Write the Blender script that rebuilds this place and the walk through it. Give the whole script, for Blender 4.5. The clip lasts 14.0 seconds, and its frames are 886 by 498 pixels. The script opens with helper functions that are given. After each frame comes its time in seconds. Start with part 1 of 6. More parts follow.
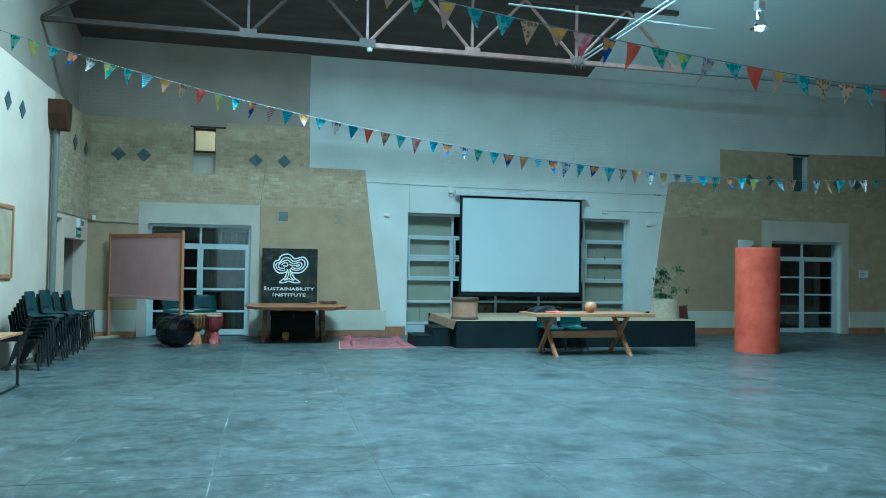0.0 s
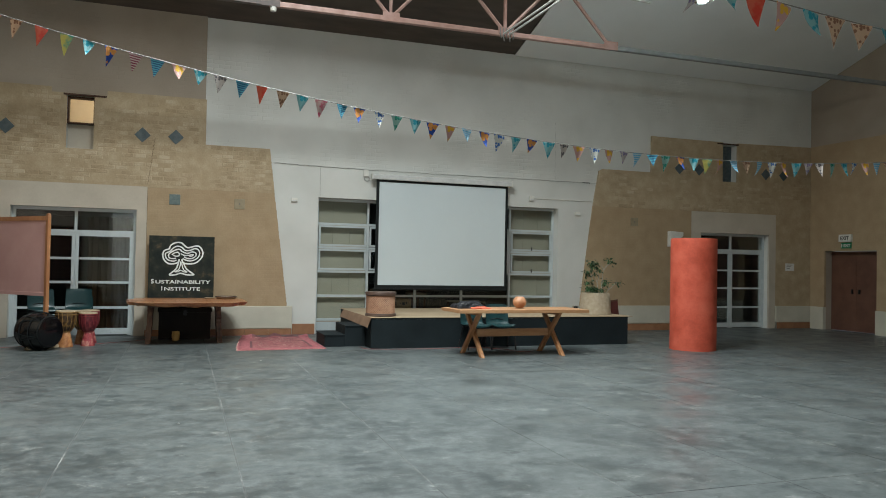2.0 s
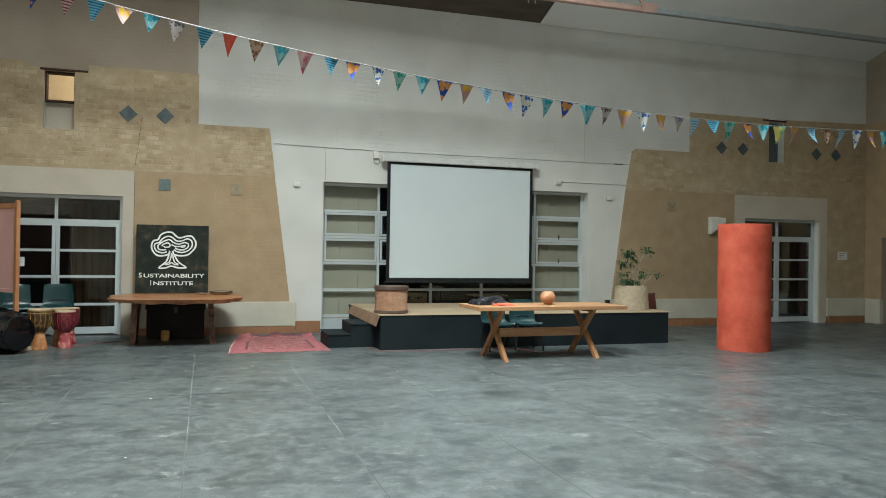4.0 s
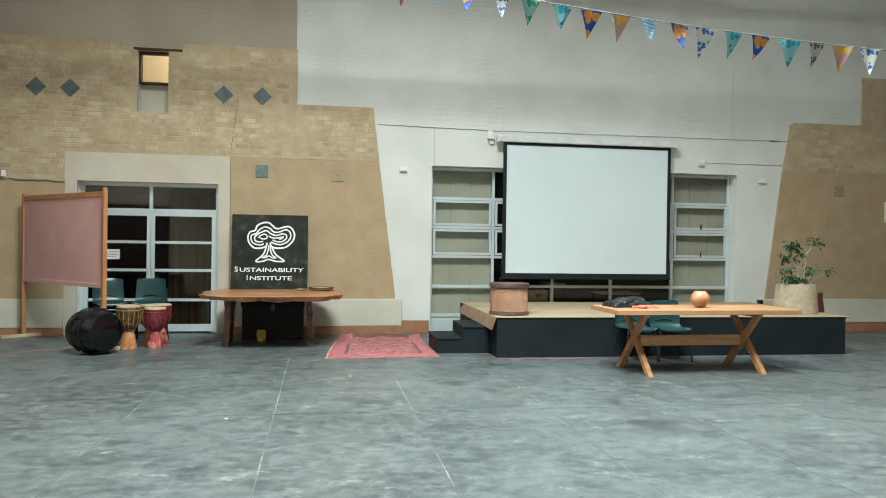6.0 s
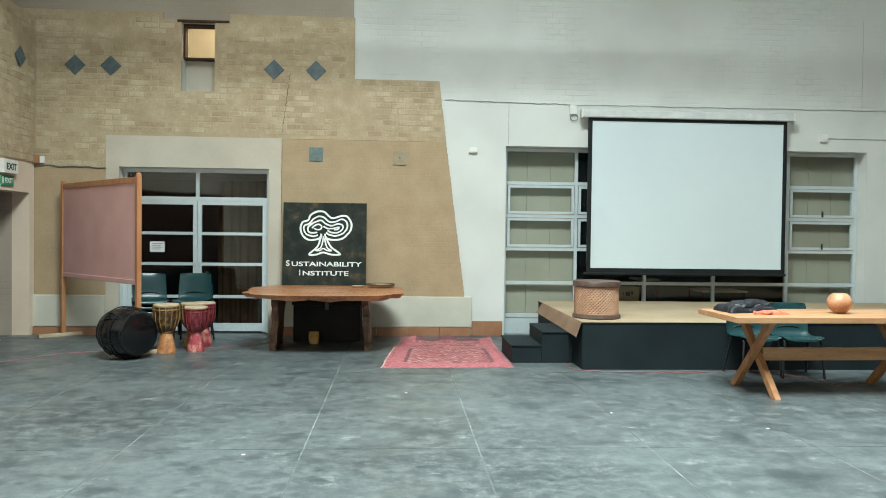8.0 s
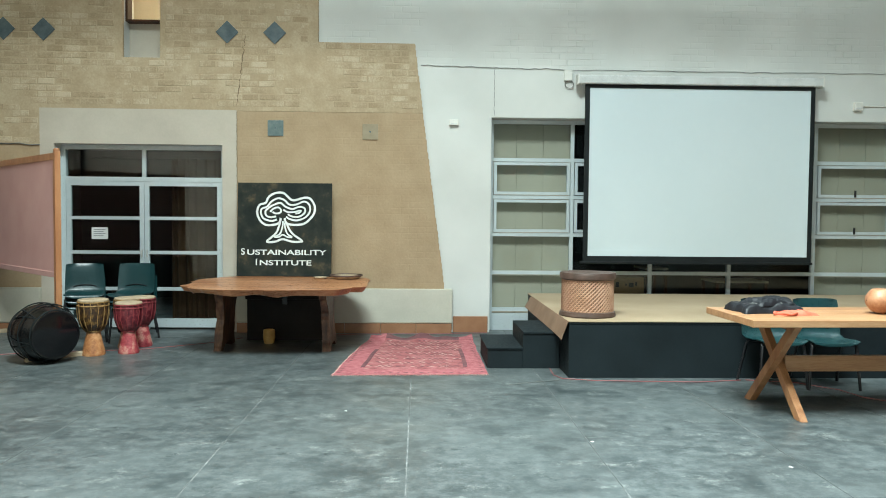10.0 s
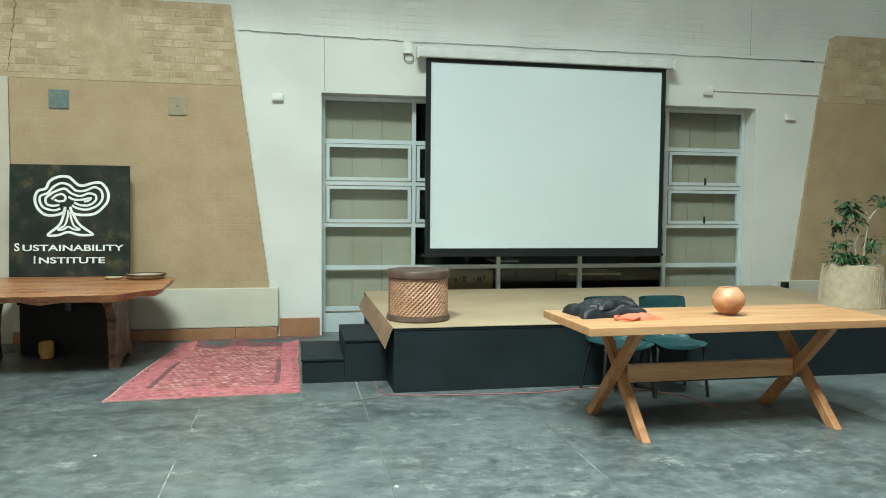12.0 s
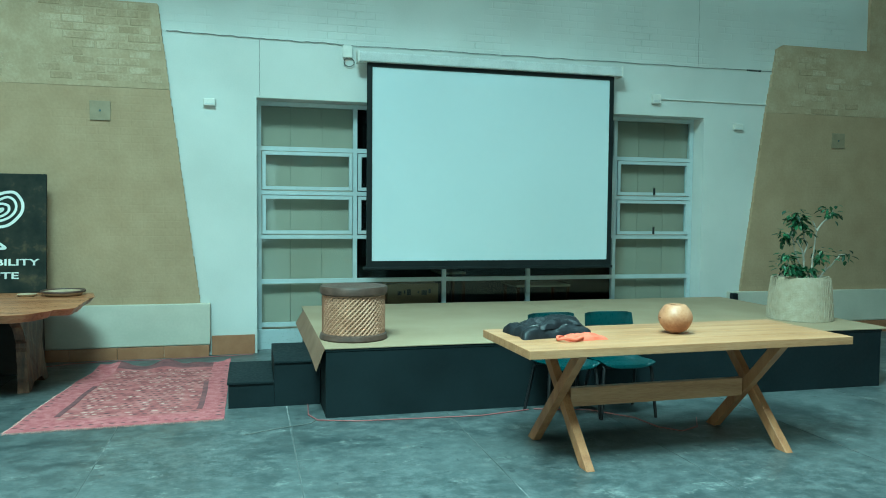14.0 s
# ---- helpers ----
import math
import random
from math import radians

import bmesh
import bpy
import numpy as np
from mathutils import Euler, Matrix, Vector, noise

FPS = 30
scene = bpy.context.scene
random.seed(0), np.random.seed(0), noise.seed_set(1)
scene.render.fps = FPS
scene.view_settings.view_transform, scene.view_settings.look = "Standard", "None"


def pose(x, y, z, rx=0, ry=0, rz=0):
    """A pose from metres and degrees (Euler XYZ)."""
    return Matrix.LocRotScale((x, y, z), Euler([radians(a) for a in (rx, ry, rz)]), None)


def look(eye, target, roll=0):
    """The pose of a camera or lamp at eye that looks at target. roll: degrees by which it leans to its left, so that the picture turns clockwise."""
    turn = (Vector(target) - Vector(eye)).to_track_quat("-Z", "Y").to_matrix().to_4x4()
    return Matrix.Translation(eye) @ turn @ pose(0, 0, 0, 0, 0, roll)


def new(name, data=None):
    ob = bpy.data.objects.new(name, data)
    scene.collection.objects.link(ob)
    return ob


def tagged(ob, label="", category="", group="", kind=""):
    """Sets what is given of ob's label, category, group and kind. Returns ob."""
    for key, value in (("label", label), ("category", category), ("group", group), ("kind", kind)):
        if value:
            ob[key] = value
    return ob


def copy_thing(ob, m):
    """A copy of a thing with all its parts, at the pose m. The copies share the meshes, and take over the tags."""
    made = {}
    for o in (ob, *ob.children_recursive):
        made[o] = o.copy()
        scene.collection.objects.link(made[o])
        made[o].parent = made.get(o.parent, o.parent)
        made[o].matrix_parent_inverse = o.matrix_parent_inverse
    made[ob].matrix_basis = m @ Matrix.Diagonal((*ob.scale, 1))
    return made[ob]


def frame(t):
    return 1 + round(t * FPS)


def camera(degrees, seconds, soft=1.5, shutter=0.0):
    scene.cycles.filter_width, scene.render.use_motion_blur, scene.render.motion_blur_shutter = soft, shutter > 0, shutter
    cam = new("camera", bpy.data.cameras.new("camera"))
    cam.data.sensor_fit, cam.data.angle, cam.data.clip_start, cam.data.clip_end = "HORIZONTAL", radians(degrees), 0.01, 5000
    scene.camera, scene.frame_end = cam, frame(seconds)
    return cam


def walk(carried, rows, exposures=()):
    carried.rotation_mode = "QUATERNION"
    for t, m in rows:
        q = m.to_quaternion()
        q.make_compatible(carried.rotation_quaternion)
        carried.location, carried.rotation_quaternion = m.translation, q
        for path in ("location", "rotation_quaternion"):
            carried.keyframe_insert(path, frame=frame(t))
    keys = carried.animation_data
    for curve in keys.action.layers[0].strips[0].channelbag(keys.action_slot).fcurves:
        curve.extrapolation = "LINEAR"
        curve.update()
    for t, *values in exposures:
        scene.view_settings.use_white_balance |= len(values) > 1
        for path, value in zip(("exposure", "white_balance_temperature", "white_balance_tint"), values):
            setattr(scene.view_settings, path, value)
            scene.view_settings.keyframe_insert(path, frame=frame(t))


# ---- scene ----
cam = camera(61.2, 14.0, soft=0.95)
PATH = [
    (0, (-0.167, 0.547, 1.579), (0.282, 2.495, 1.635), 0.9),
    (0.5, (-0.048, 0.928, 1.549), (0.593, 2.823, 1.589), 0.9),
    (1, (0.042, 1.283, 1.508), (0.698, 3.172, 1.55), 1.0),
    (1.5, (0.18, 1.705, 1.533), (0.84, 3.593, 1.572), 1.1),
    (2, (0.27, 2.055, 1.547), (0.928, 3.943, 1.588), 1.1),
    (4.5, (0.906, 3.916, 1.564), (1.475, 5.834, 1.566), 0.8),
    (5, (0.949, 4.344, 1.562), (1.46, 6.278, 1.555), 0.9),
    (5.5, (1.053, 4.738, 1.563), (1.48, 6.692, 1.553), 0.8),
    (6, (1.108, 5.144, 1.552), (1.43, 7.118, 1.541), 0.8),
    (6.5, (1.221, 5.508, 1.551), (1.45, 7.494, 1.537), 0.8),
    (7, (1.276, 5.91, 1.556), (1.461, 7.901, 1.538), 0.8),
    (9.5, (1.819, 7.607, 1.56), (1.881, 9.605, 1.485), 0.5),
    (10, (2.039, 7.951, 1.559), (2.105, 9.948, 1.478), 0.5),
    (10.5, (2.145, 8.281, 1.557), (2.263, 10.275, 1.467), 0.5),
    (11, (2.357, 8.571, 1.557), (2.566, 10.557, 1.457), 0.5),
    (11.5, (2.529, 8.807, 1.577), (2.809, 10.784, 1.472), 0.5),
    (12, (2.71, 8.981, 1.595), (3.097, 10.94, 1.48), 0.5),
    (12.5, (2.837, 9.172, 1.617), (3.32, 11.109, 1.497), 0.5),
    (13, (2.862, 9.291, 1.637), (3.358, 11.225, 1.516), 0.5),
    (13.5, (2.939, 9.312, 1.634), (3.435, 11.247, 1.529), 0.5),
    (14, (2.952, 9.301, 1.639), (3.45, 11.236, 1.544), 0.5),
]
EXPOSURES = [(0.0, 0.82, 4150, -28), (0.6, 0.78, 5450, -9), (1.2, 0.68, 6150, 3), (2.0, 0.65, 6300, 4), (4.5, 1.0, 6300, 0), (6.5, 1.38, 6200, -2), (9.5, 1.38, 5950, -6), (11.0, 1.35, 6000, -6), (12.0, 1.29, 6150, -11), (13.0, 1.16, 5250, -28), (14.0, 1.1, 4560, -44)]
walk(cam, [(t, look(eye, target, roll)) for t, eye, target, roll in PATH], EXPOSURES)

# ---- world and large lights ----
world = bpy.data.worlds.new("world")
scene.world = world
world.use_nodes = True
wn = world.node_tree.nodes
sky = wn.new("ShaderNodeTexSky")
sky.sky_type = "NISHITA"
sky.sun_disc = False
sky.sun_elevation, sky.sun_rotation = radians(55), radians(200)
sky.dust_density = 3.0
wn["Background"].inputs["Strength"].default_value = 0.12
world.node_tree.links.new(sky.outputs["Color"], wn["Background"].inputs["Color"])


def lamp(name, kind, m, energy, colour=(1, 1, 1), size=(1, 1), angle=0.0):
    data = bpy.data.lights.new(name, kind)
    data.energy, data.color = energy, colour
    if kind == "AREA":
        data.shape, data.size, data.size_y = "RECTANGLE", size[0], size[1]
    elif kind == "SUN":
        data.angle = radians(angle)
    else:
        data.shadow_soft_size = size[0]
    ob = new(name, data)
    ob.matrix_world = m
    return ob


lamp("overcast_sun", "SUN", look((0, 0, 20), (6, 11, 0)), 0.6, (1, 0.96, 0.9), angle=25)
# daylight through the stage roof light; second roof light and glazed back wall are unseen additions
SKYLIGHTS = [(5.3, 7.3, 11.8, 15.05), (-0.1, 3.3, 8.2, 12.2)]
SKY_WATTS = [85, 1200]
SKY_SPREAD = [90, 180]
EAVE, SLOPE, RIDGE_Y = 6.55, 0.32, 8.0


def roof_z(y):
    return EAVE + SLOPE * (18.2 - y) if y > RIDGE_Y else EAVE + SLOPE * (18.2 - RIDGE_Y) - SLOPE * (RIDGE_Y - y)


for (x0, x1, y0, y1), watts, spread in zip(SKYLIGHTS, SKY_WATTS, SKY_SPREAD):
    c = Vector(((x0 + x1) / 2, (y0 + y1) / 2, roof_z((y0 + y1) / 2) + 0.1))
    sky_lamp = lamp("skylight_and_added_fill", "AREA", look(c, c + Vector((0, -SLOPE, -1))), watts, (0.97, 1.0, 1.0), (x1 - x0 - 0.1, y1 - y0 - 0.1))
    sky_lamp.data.spread = radians(spread)
# Fill light from behind, added without a known source.
lamp("unseen_back_fill", "AREA", look((0.6, -2.3, 2.0), (0.8, 10, 0.6)), 50, (0.97, 1.0, 1.0), (6.6, 3.2))


# ---- materials ----
def mat(name, colours, rough=0.7, scale=3.0, fine=40.0, bump=0.2, metal=0.0, stretch=(1, 1, 1), spread=(0.35, 0.65), rough_var=0.1, rand=0.0, fine_mix=0.25, spec=0.5):
    m = bpy.data.materials.new(name)
    m.use_nodes = True
    nt = m.node_tree
    n, l = nt.nodes, nt.links
    b = n["Principled BSDF"]
    geo = n.new("ShaderNodeNewGeometry")
    mp = n.new("ShaderNodeMapping")
    mp.inputs["Scale"].default_value = stretch
    l.new(geo.outputs["Position"], mp.inputs["Vector"])
    a = n.new("ShaderNodeTexNoise")
    a.inputs["Scale"].default_value, a.inputs["Detail"].default_value = scale, 6
    f = n.new("ShaderNodeTexNoise")
    f.inputs["Scale"].default_value, f.inputs["Detail"].default_value = fine, 4
    l.new(mp.outputs["Vector"], a.inputs["Vector"])
    l.new(mp.outputs["Vector"], f.inputs["Vector"])
    mix = n.new("ShaderNodeMix")
    mix.inputs["Factor"].default_value = fine_mix
    l.new(a.outputs["Fac"], mix.inputs["A"])
    l.new(f.outputs["Fac"], mix.inputs["B"])
    fac = mix.outputs["Result"]
    if rand:
        oi = n.new("ShaderNodeObjectInfo")
        gi = n.new("ShaderNodeNewGeometry")
        ad = n.new("ShaderNodeMath")
        ad.operation = "ADD"
        l.new(oi.outputs["Random"], ad.inputs[0])
        l.new(gi.outputs["Random Per Island"], ad.inputs[1])
        fr = n.new("ShaderNodeMath")
        fr.operation = "FRACT"
        l.new(ad.outputs[0], fr.inputs[0])
        mr = n.new("ShaderNodeMath")
        mr.operation = "MULTIPLY_ADD"
        l.new(fr.outputs[0], mr.inputs[0])
        mr.inputs[1].default_value = rand
        l.new(fac, mr.inputs[2])
        sb = n.new("ShaderNodeMath")
        sb.operation = "SUBTRACT"
        l.new(mr.outputs[0], sb.inputs[0])
        sb.inputs[1].default_value = rand / 2
        fac = sb.outputs[0]
    ramp = n.new("ShaderNodeValToRGB")
    cr = ramp.color_ramp
    lo, hi = spread
    for i, c in enumerate(colours):
        p = lo + (hi - lo) * i / max(1, len(colours) - 1)
        e = cr.elements[i] if i < 2 else cr.elements.new(p)
        e.position, e.color = p, (*c, 1)
    if len(colours) == 1:
        cr.elements[1].color = (*colours[0], 1)
    l.new(fac, ramp.inputs["Fac"])
    l.new(ramp.outputs["Color"], b.inputs["Base Color"])
    mr2 = n.new("ShaderNodeMapRange")
    mr2.inputs["To Min"].default_value, mr2.inputs["To Max"].default_value = max(0.02, rough - rough_var), min(1, rough + rough_var)
    mr2.inputs["From Min"].default_value, mr2.inputs["From Max"].default_value = 0.3, 0.7
    l.new(f.outputs["Fac"], mr2.inputs["Value"])
    l.new(mr2.outputs["Result"], b.inputs["Roughness"])
    b.inputs["Metallic"].default_value = metal
    b.inputs["Specular IOR Level"].default_value = spec
    if bump:
        bp = n.new("ShaderNodeBump")
        bp.inputs["Strength"].default_value, bp.inputs["Distance"].default_value = bump, 0.01
        l.new(mix.outputs["Result"], bp.inputs["Height"])
        l.new(bp.outputs["Normal"], b.inputs["Normal"])
    return m


def coursed(m, along="x", depth=0.004, bw=0.225, rh=0.085, strength=0.6, mortar=0.012, gate_lo=0.42, gate_hi=0.62, above=-1.0):
    """Adds the faint relief of brick courses under paint."""
    nt = m.node_tree
    n, l = nt.nodes, nt.links
    geo = n.new("ShaderNodeNewGeometry")
    sp = n.new("ShaderNodeSeparateXYZ")
    cb = n.new("ShaderNodeCombineXYZ")
    l.new(geo.outputs["Position"], sp.inputs[0])
    l.new(sp.outputs["X" if along == "x" else "Y"], cb.inputs["X"])
    l.new(sp.outputs["Z"], cb.inputs["Y"])
    br = n.new("ShaderNodeTexBrick")
    for k, v in (("Scale", 1.0), ("Mortar Size", mortar), ("Mortar Smooth", 0.8), ("Brick Width", bw), ("Row Height", rh)):
        br.inputs[k].default_value = v
    l.new(cb.outputs[0], br.inputs["Vector"])
    gate = n.new("ShaderNodeTexNoise")
    gate.inputs["Scale"].default_value, gate.inputs["Detail"].default_value = 1.3, 3
    l.new(geo.outputs["Position"], gate.inputs["Vector"])
    gr = n.new("ShaderNodeMapRange")
    gr.inputs["From Min"].default_value, gr.inputs["From Max"].default_value = gate_lo, gate_hi
    l.new(gate.outputs["Fac"], gr.inputs["Value"])
    hi = n.new("ShaderNodeMapRange")
    hi.inputs["From Min"].default_value, hi.inputs["From Max"].default_value = above, above + 0.12
    l.new(sp.outputs["Z"], hi.inputs["Value"])
    mg = n.new("ShaderNodeMath")
    mg.operation = "MULTIPLY"
    l.new(gr.outputs["Result"], mg.inputs[0])
    l.new(hi.outputs["Result"], mg.inputs[1])
    mu = n.new("ShaderNodeMath")
    mu.operation = "MULTIPLY"
    l.new(br.outputs["Fac"], mu.inputs[0])
    l.new(mg.outputs[0], mu.inputs[1])
    bp = n.new("ShaderNodeBump")
    bp.invert = True
    bp.inputs["Strength"].default_value, bp.inputs["Distance"].default_value = strength, depth
    l.new(mu.outputs[0], bp.inputs["Height"])
    b = n["Principled BSDF"]
    old = b.inputs["Normal"].links
    if old:
        l.new(old[0].from_socket, bp.inputs["Normal"])
    l.new(bp.outputs["Normal"], b.inputs["Normal"])
    return m


def plain(name, c, rough=0.5, metal=0.0, spec=0.5):
    return mat(name, [tuple(v * 0.88 for v in c), tuple(min(1, v * 1.08) for v in c)], rough, scale=6, fine=90, bump=0.05, metal=metal, spec=spec)


def emit(name, c, strength):
    m = bpy.data.materials.new(name)
    m.use_nodes = True
    b = m.node_tree.nodes["Principled BSDF"]
    b.inputs["Base Color"].default_value = (*c, 1)
    b.inputs["Emission Color"].default_value = (*c, 1)
    b.inputs["Emission Strength"].default_value = strength
    return m


def glass_mat(name, tint=(0.9, 0.95, 0.95), ior=1.45):
    m = bpy.data.materials.new(name)
    m.use_nodes = True
    nt = m.node_tree
    n, l = nt.nodes, nt.links
    n.remove(n["Principled BSDF"])
    tr, gl, fr, mx = n.new("ShaderNodeBsdfTransparent"), n.new("ShaderNodeBsdfGlossy"), n.new("ShaderNodeFresnel"), n.new("ShaderNodeMixShader")
    tr.inputs["Color"].default_value = (*tint, 1)
    gl.inputs["Roughness"].default_value = 0.03
    fr.inputs["IOR"].default_value = ior
    l.new(fr.outputs[0], mx.inputs[0])
    l.new(tr.outputs[0], mx.inputs[1])
    l.new(gl.outputs[0], mx.inputs[2])
    l.new(mx.outputs[0], n["Material Output"].inputs["Surface"])
    return m


M_WHITE = coursed(mat("painted_brick_pale", [(0.56, 0.565, 0.535), (0.605, 0.61, 0.58), (0.64, 0.645, 0.615)], 0.75, 1.2, 60, 0.12), depth=0.007, strength=0.7, gate_lo=0.46, gate_hi=0.68, above=3.58)
M_GREY = coursed(mat("painted_brick_taupe", [(0.30, 0.25, 0.197), (0.335, 0.282, 0.225), (0.37, 0.315, 0.255)], 0.8, 0.9, 50, 0.08))
M_SLURRY = mat("brick_slurry", [(0.35, 0.268, 0.165), (0.40, 0.312, 0.20), (0.46, 0.372, 0.25)], 0.9, 4.5, 35, 0.8, fine_mix=0.4)
M_BRICK = mat("washed_clay_brick", [(0.315, 0.238, 0.145), (0.395, 0.308, 0.198), (0.485, 0.397, 0.275)], 0.9, 5.0, 40, 0.9, rand=0.17, fine_mix=0.4)
M_RENDER = coursed(mat("tan_render", [(0.33, 0.238, 0.142), (0.366, 0.27, 0.164), (0.402, 0.302, 0.189)], 0.9, 3.4, 34, 0.6, fine_mix=0.4), depth=0.004, strength=0.3)
M_SURROUND = mat("beige_plaster", [(0.44, 0.39, 0.32), (0.52, 0.47, 0.39)], 0.85, 2.0, 45, 0.2)
M_PLINTH = mat("pale_green_plaster", [(0.46, 0.44, 0.365), (0.55, 0.525, 0.44)], 0.8, 2.5, 40, 0.25)
M_SKIRT = mat("clay_skirting_tile", [(0.25, 0.115, 0.055), (0.33, 0.165, 0.085)], 0.55, 5, 60, 0.2, rand=0.2)
M_CREAM = mat("cream_plaster", [(0.50, 0.46, 0.38), (0.60, 0.56, 0.47)], 0.85, 1.5, 40, 0.2)
# Cream plaster with a warm cast of light mixed into the colour.
M_WARM_CREAM = mat("cream_plaster_warm_lit", [(0.60, 0.475, 0.37), (0.68, 0.555, 0.44)], 0.85, 1.5, 40, 0.2)
M_CEILBOARD = mat("grey_board_with_glare", [(0.74, 0.77, 0.775), (0.80, 0.83, 0.835)], 0.8, 0.7, 30, 0.05)
M_ROOF = mat("dark_timber_ceiling", [(0.06, 0.048, 0.04), (0.10, 0.08, 0.065)], 0.8, 1.2, 20, 0.2, stretch=(1, 4, 1))
M_STEEL = mat("dark_steel_and_shade", [(0.05, 0.035, 0.03), (0.09, 0.06, 0.05)], 0.5, 8, 60, 0.1)
M_GREYSTEEL = mat("grey_steel_in_shade", [(0.20, 0.212, 0.216), (0.25, 0.265, 0.27)], 0.7, 8, 60, 0.1)
M_PINKSTEEL = mat("red_oxide_steel", [(0.30, 0.17, 0.14), (0.42, 0.27, 0.23)], 0.45, 6, 60, 0.1)
M_ROD = mat("zinc_rod", [(0.45, 0.45, 0.43), (0.58, 0.58, 0.56)], 0.4, 10, 60, 0.05, metal=0.4)
M_ALU = mat("pale_blue_aluminium", [(0.50, 0.55, 0.565), (0.55, 0.605, 0.62)], 0.35, 5, 60, 0.03, metal=0.2)
M_GLASS = glass_mat("window_glass")
M_DARK = mat("unlit_room_black", [(0.03, 0.03, 0.03), (0.05, 0.05, 0.048)], 0.9, 2, 20, 0.0)
M_BLACK = mat("black_paint", [(0.006, 0.008, 0.009), (0.012, 0.015, 0.016)], 0.6, 3, 50, 0.1, spec=0.25)
M_STAGE = mat("stage_blue_black_paint", [(0.006, 0.010, 0.012), (0.011, 0.017, 0.020)], 0.7, 2.2, 40, 0.15, spec=0.2)
M_HARDBOARD = mat("hardboard", [(0.285, 0.212, 0.13), (0.345, 0.265, 0.17)], 0.75, 1.8, 70, 0.15)
M_PINE = mat("oiled_pine", [(0.28, 0.13, 0.058), (0.395, 0.208, 0.097), (0.475, 0.275, 0.145)], 0.45, 2.2, 28, 0.25, stretch=(0.5, 6, 6), fine_mix=0.35)
M_PINE_UP = mat("oiled_pine_leg", [(0.25, 0.108, 0.046), (0.35, 0.17, 0.075), (0.42, 0.225, 0.108)], 0.45, 2.2, 28, 0.25, stretch=(6, 6, 0.6), fine_mix=0.35)
M_SLAB = mat("red_hardwood_slab", [(0.17, 0.06, 0.024), (0.36, 0.155, 0.066), (0.50, 0.26, 0.13)], 0.34, 1.6, 22, 0.3, stretch=(0.6, 5, 5), fine_mix=0.35)
M_SLAB_LEG = mat("dark_hardwood", [(0.03, 0.013, 0.008), (0.07, 0.03, 0.016)], 0.55, 2.5, 30, 0.4, stretch=(3, 3, 0.8), spec=0.25)
M_SLAB_SIDE = mat("red_brown_hardwood", [(0.03, 0.013, 0.008), (0.085, 0.034, 0.016), (0.19, 0.095, 0.048)], 0.5, 4.5, 30, 0.6, stretch=(3, 3, 0.8))
M_CHEST = mat("near_black_wood", [(0.008, 0.006, 0.005), (0.018, 0.012, 0.009)], 0.65, 3, 30, 0.3, spec=0.2)
M_STRIP = mat("hardboard_in_shade", [(0.17, 0.10, 0.06), (0.25, 0.16, 0.10)], 0.8, 3, 60, 0.2)
M_WOOD = mat("varnished_wood_frame", [(0.30, 0.12, 0.05), (0.42, 0.20, 0.09)], 0.4, 3, 40, 0.15, stretch=(4, 4, 0.7))
M_PALEWOOD = mat("bare_wood_foot", [(0.36, 0.28, 0.18), (0.48, 0.39, 0.27)], 0.7, 4, 40, 0.2)
M_PINK = mat("pink_felt", [(0.51, 0.30, 0.28), (0.58, 0.36, 0.34)], 0.95, 2, 160, 0.2)
M_SCREEN = mat("projection_fabric", [(0.56, 0.625, 0.65), (0.60, 0.665, 0.69)], 0.9, 0.7, 12, 0.10, spread=(0.3, 0.7))
M_HOUSING = plain("pale_grey_enamel", (0.60, 0.61, 0.60), 0.28)
M_DULLTILE = mat("dull_olive_tile", [(0.24, 0.20, 0.125), (0.30, 0.25, 0.165)], 0.6, 12, 60, 0.2)
M_PLASTIC = plain("white_plastic", (0.68, 0.67, 0.62), 0.4)
M_TEAL = plain("teal_green_plastic", (0.010, 0.036, 0.039), 0.33, spec=0.45)
M_TUBE = plain("black_steel_tube", (0.02, 0.02, 0.022), 0.4, 0.3)
M_SLATE = mat("blue_slate_tile", [(0.05, 0.075, 0.085), (0.10, 0.13, 0.14)], 0.5, 12, 60, 0.2)
M_BLUETILE = mat("blue_green_tile", [(0.09, 0.13, 0.13), (0.15, 0.19, 0.182)], 0.4, 14, 60, 0.2)
M_RED = mat("red_orange_paint", [(0.40, 0.055, 0.025), (0.52, 0.085, 0.045), (0.60, 0.12, 0.07)], 0.75, 3.2, 30, 0.25)
M_MAROON = mat("maroon_board", [(0.10, 0.025, 0.02), (0.15, 0.04, 0.035)], 0.6, 4, 40, 0.1)
M_GOURD = mat("calabash_skin", [(0.27, 0.11, 0.05), (0.42, 0.20, 0.10), (0.50, 0.27, 0.15)], 0.45, 9, 60, 0.15)
M_WEAVE = mat("whitewashed_wicker", [(0.34, 0.28, 0.195), (0.39, 0.325, 0.235), (0.44, 0.375, 0.28)], 0.85, 14, 80, 0.4)
M_LATTICE = mat("carved_pale_wood", [(0.33, 0.175, 0.105), (0.45, 0.265, 0.17)], 0.65, 10, 60, 0.2)
M_CARVED = mat("dark_carved_wood", [(0.05, 0.028, 0.021), (0.10, 0.062, 0.047)], 0.5, 9, 50, 0.3)
M_SOIL = mat("potting_soil", [(0.03, 0.02, 0.015), (0.06, 0.045, 0.03)], 0.95, 20, 90, 0.8)
M_BARK = mat("pale_bark", [(0.30, 0.27, 0.22), (0.44, 0.40, 0.33)], 0.8, 20, 90, 0.3)
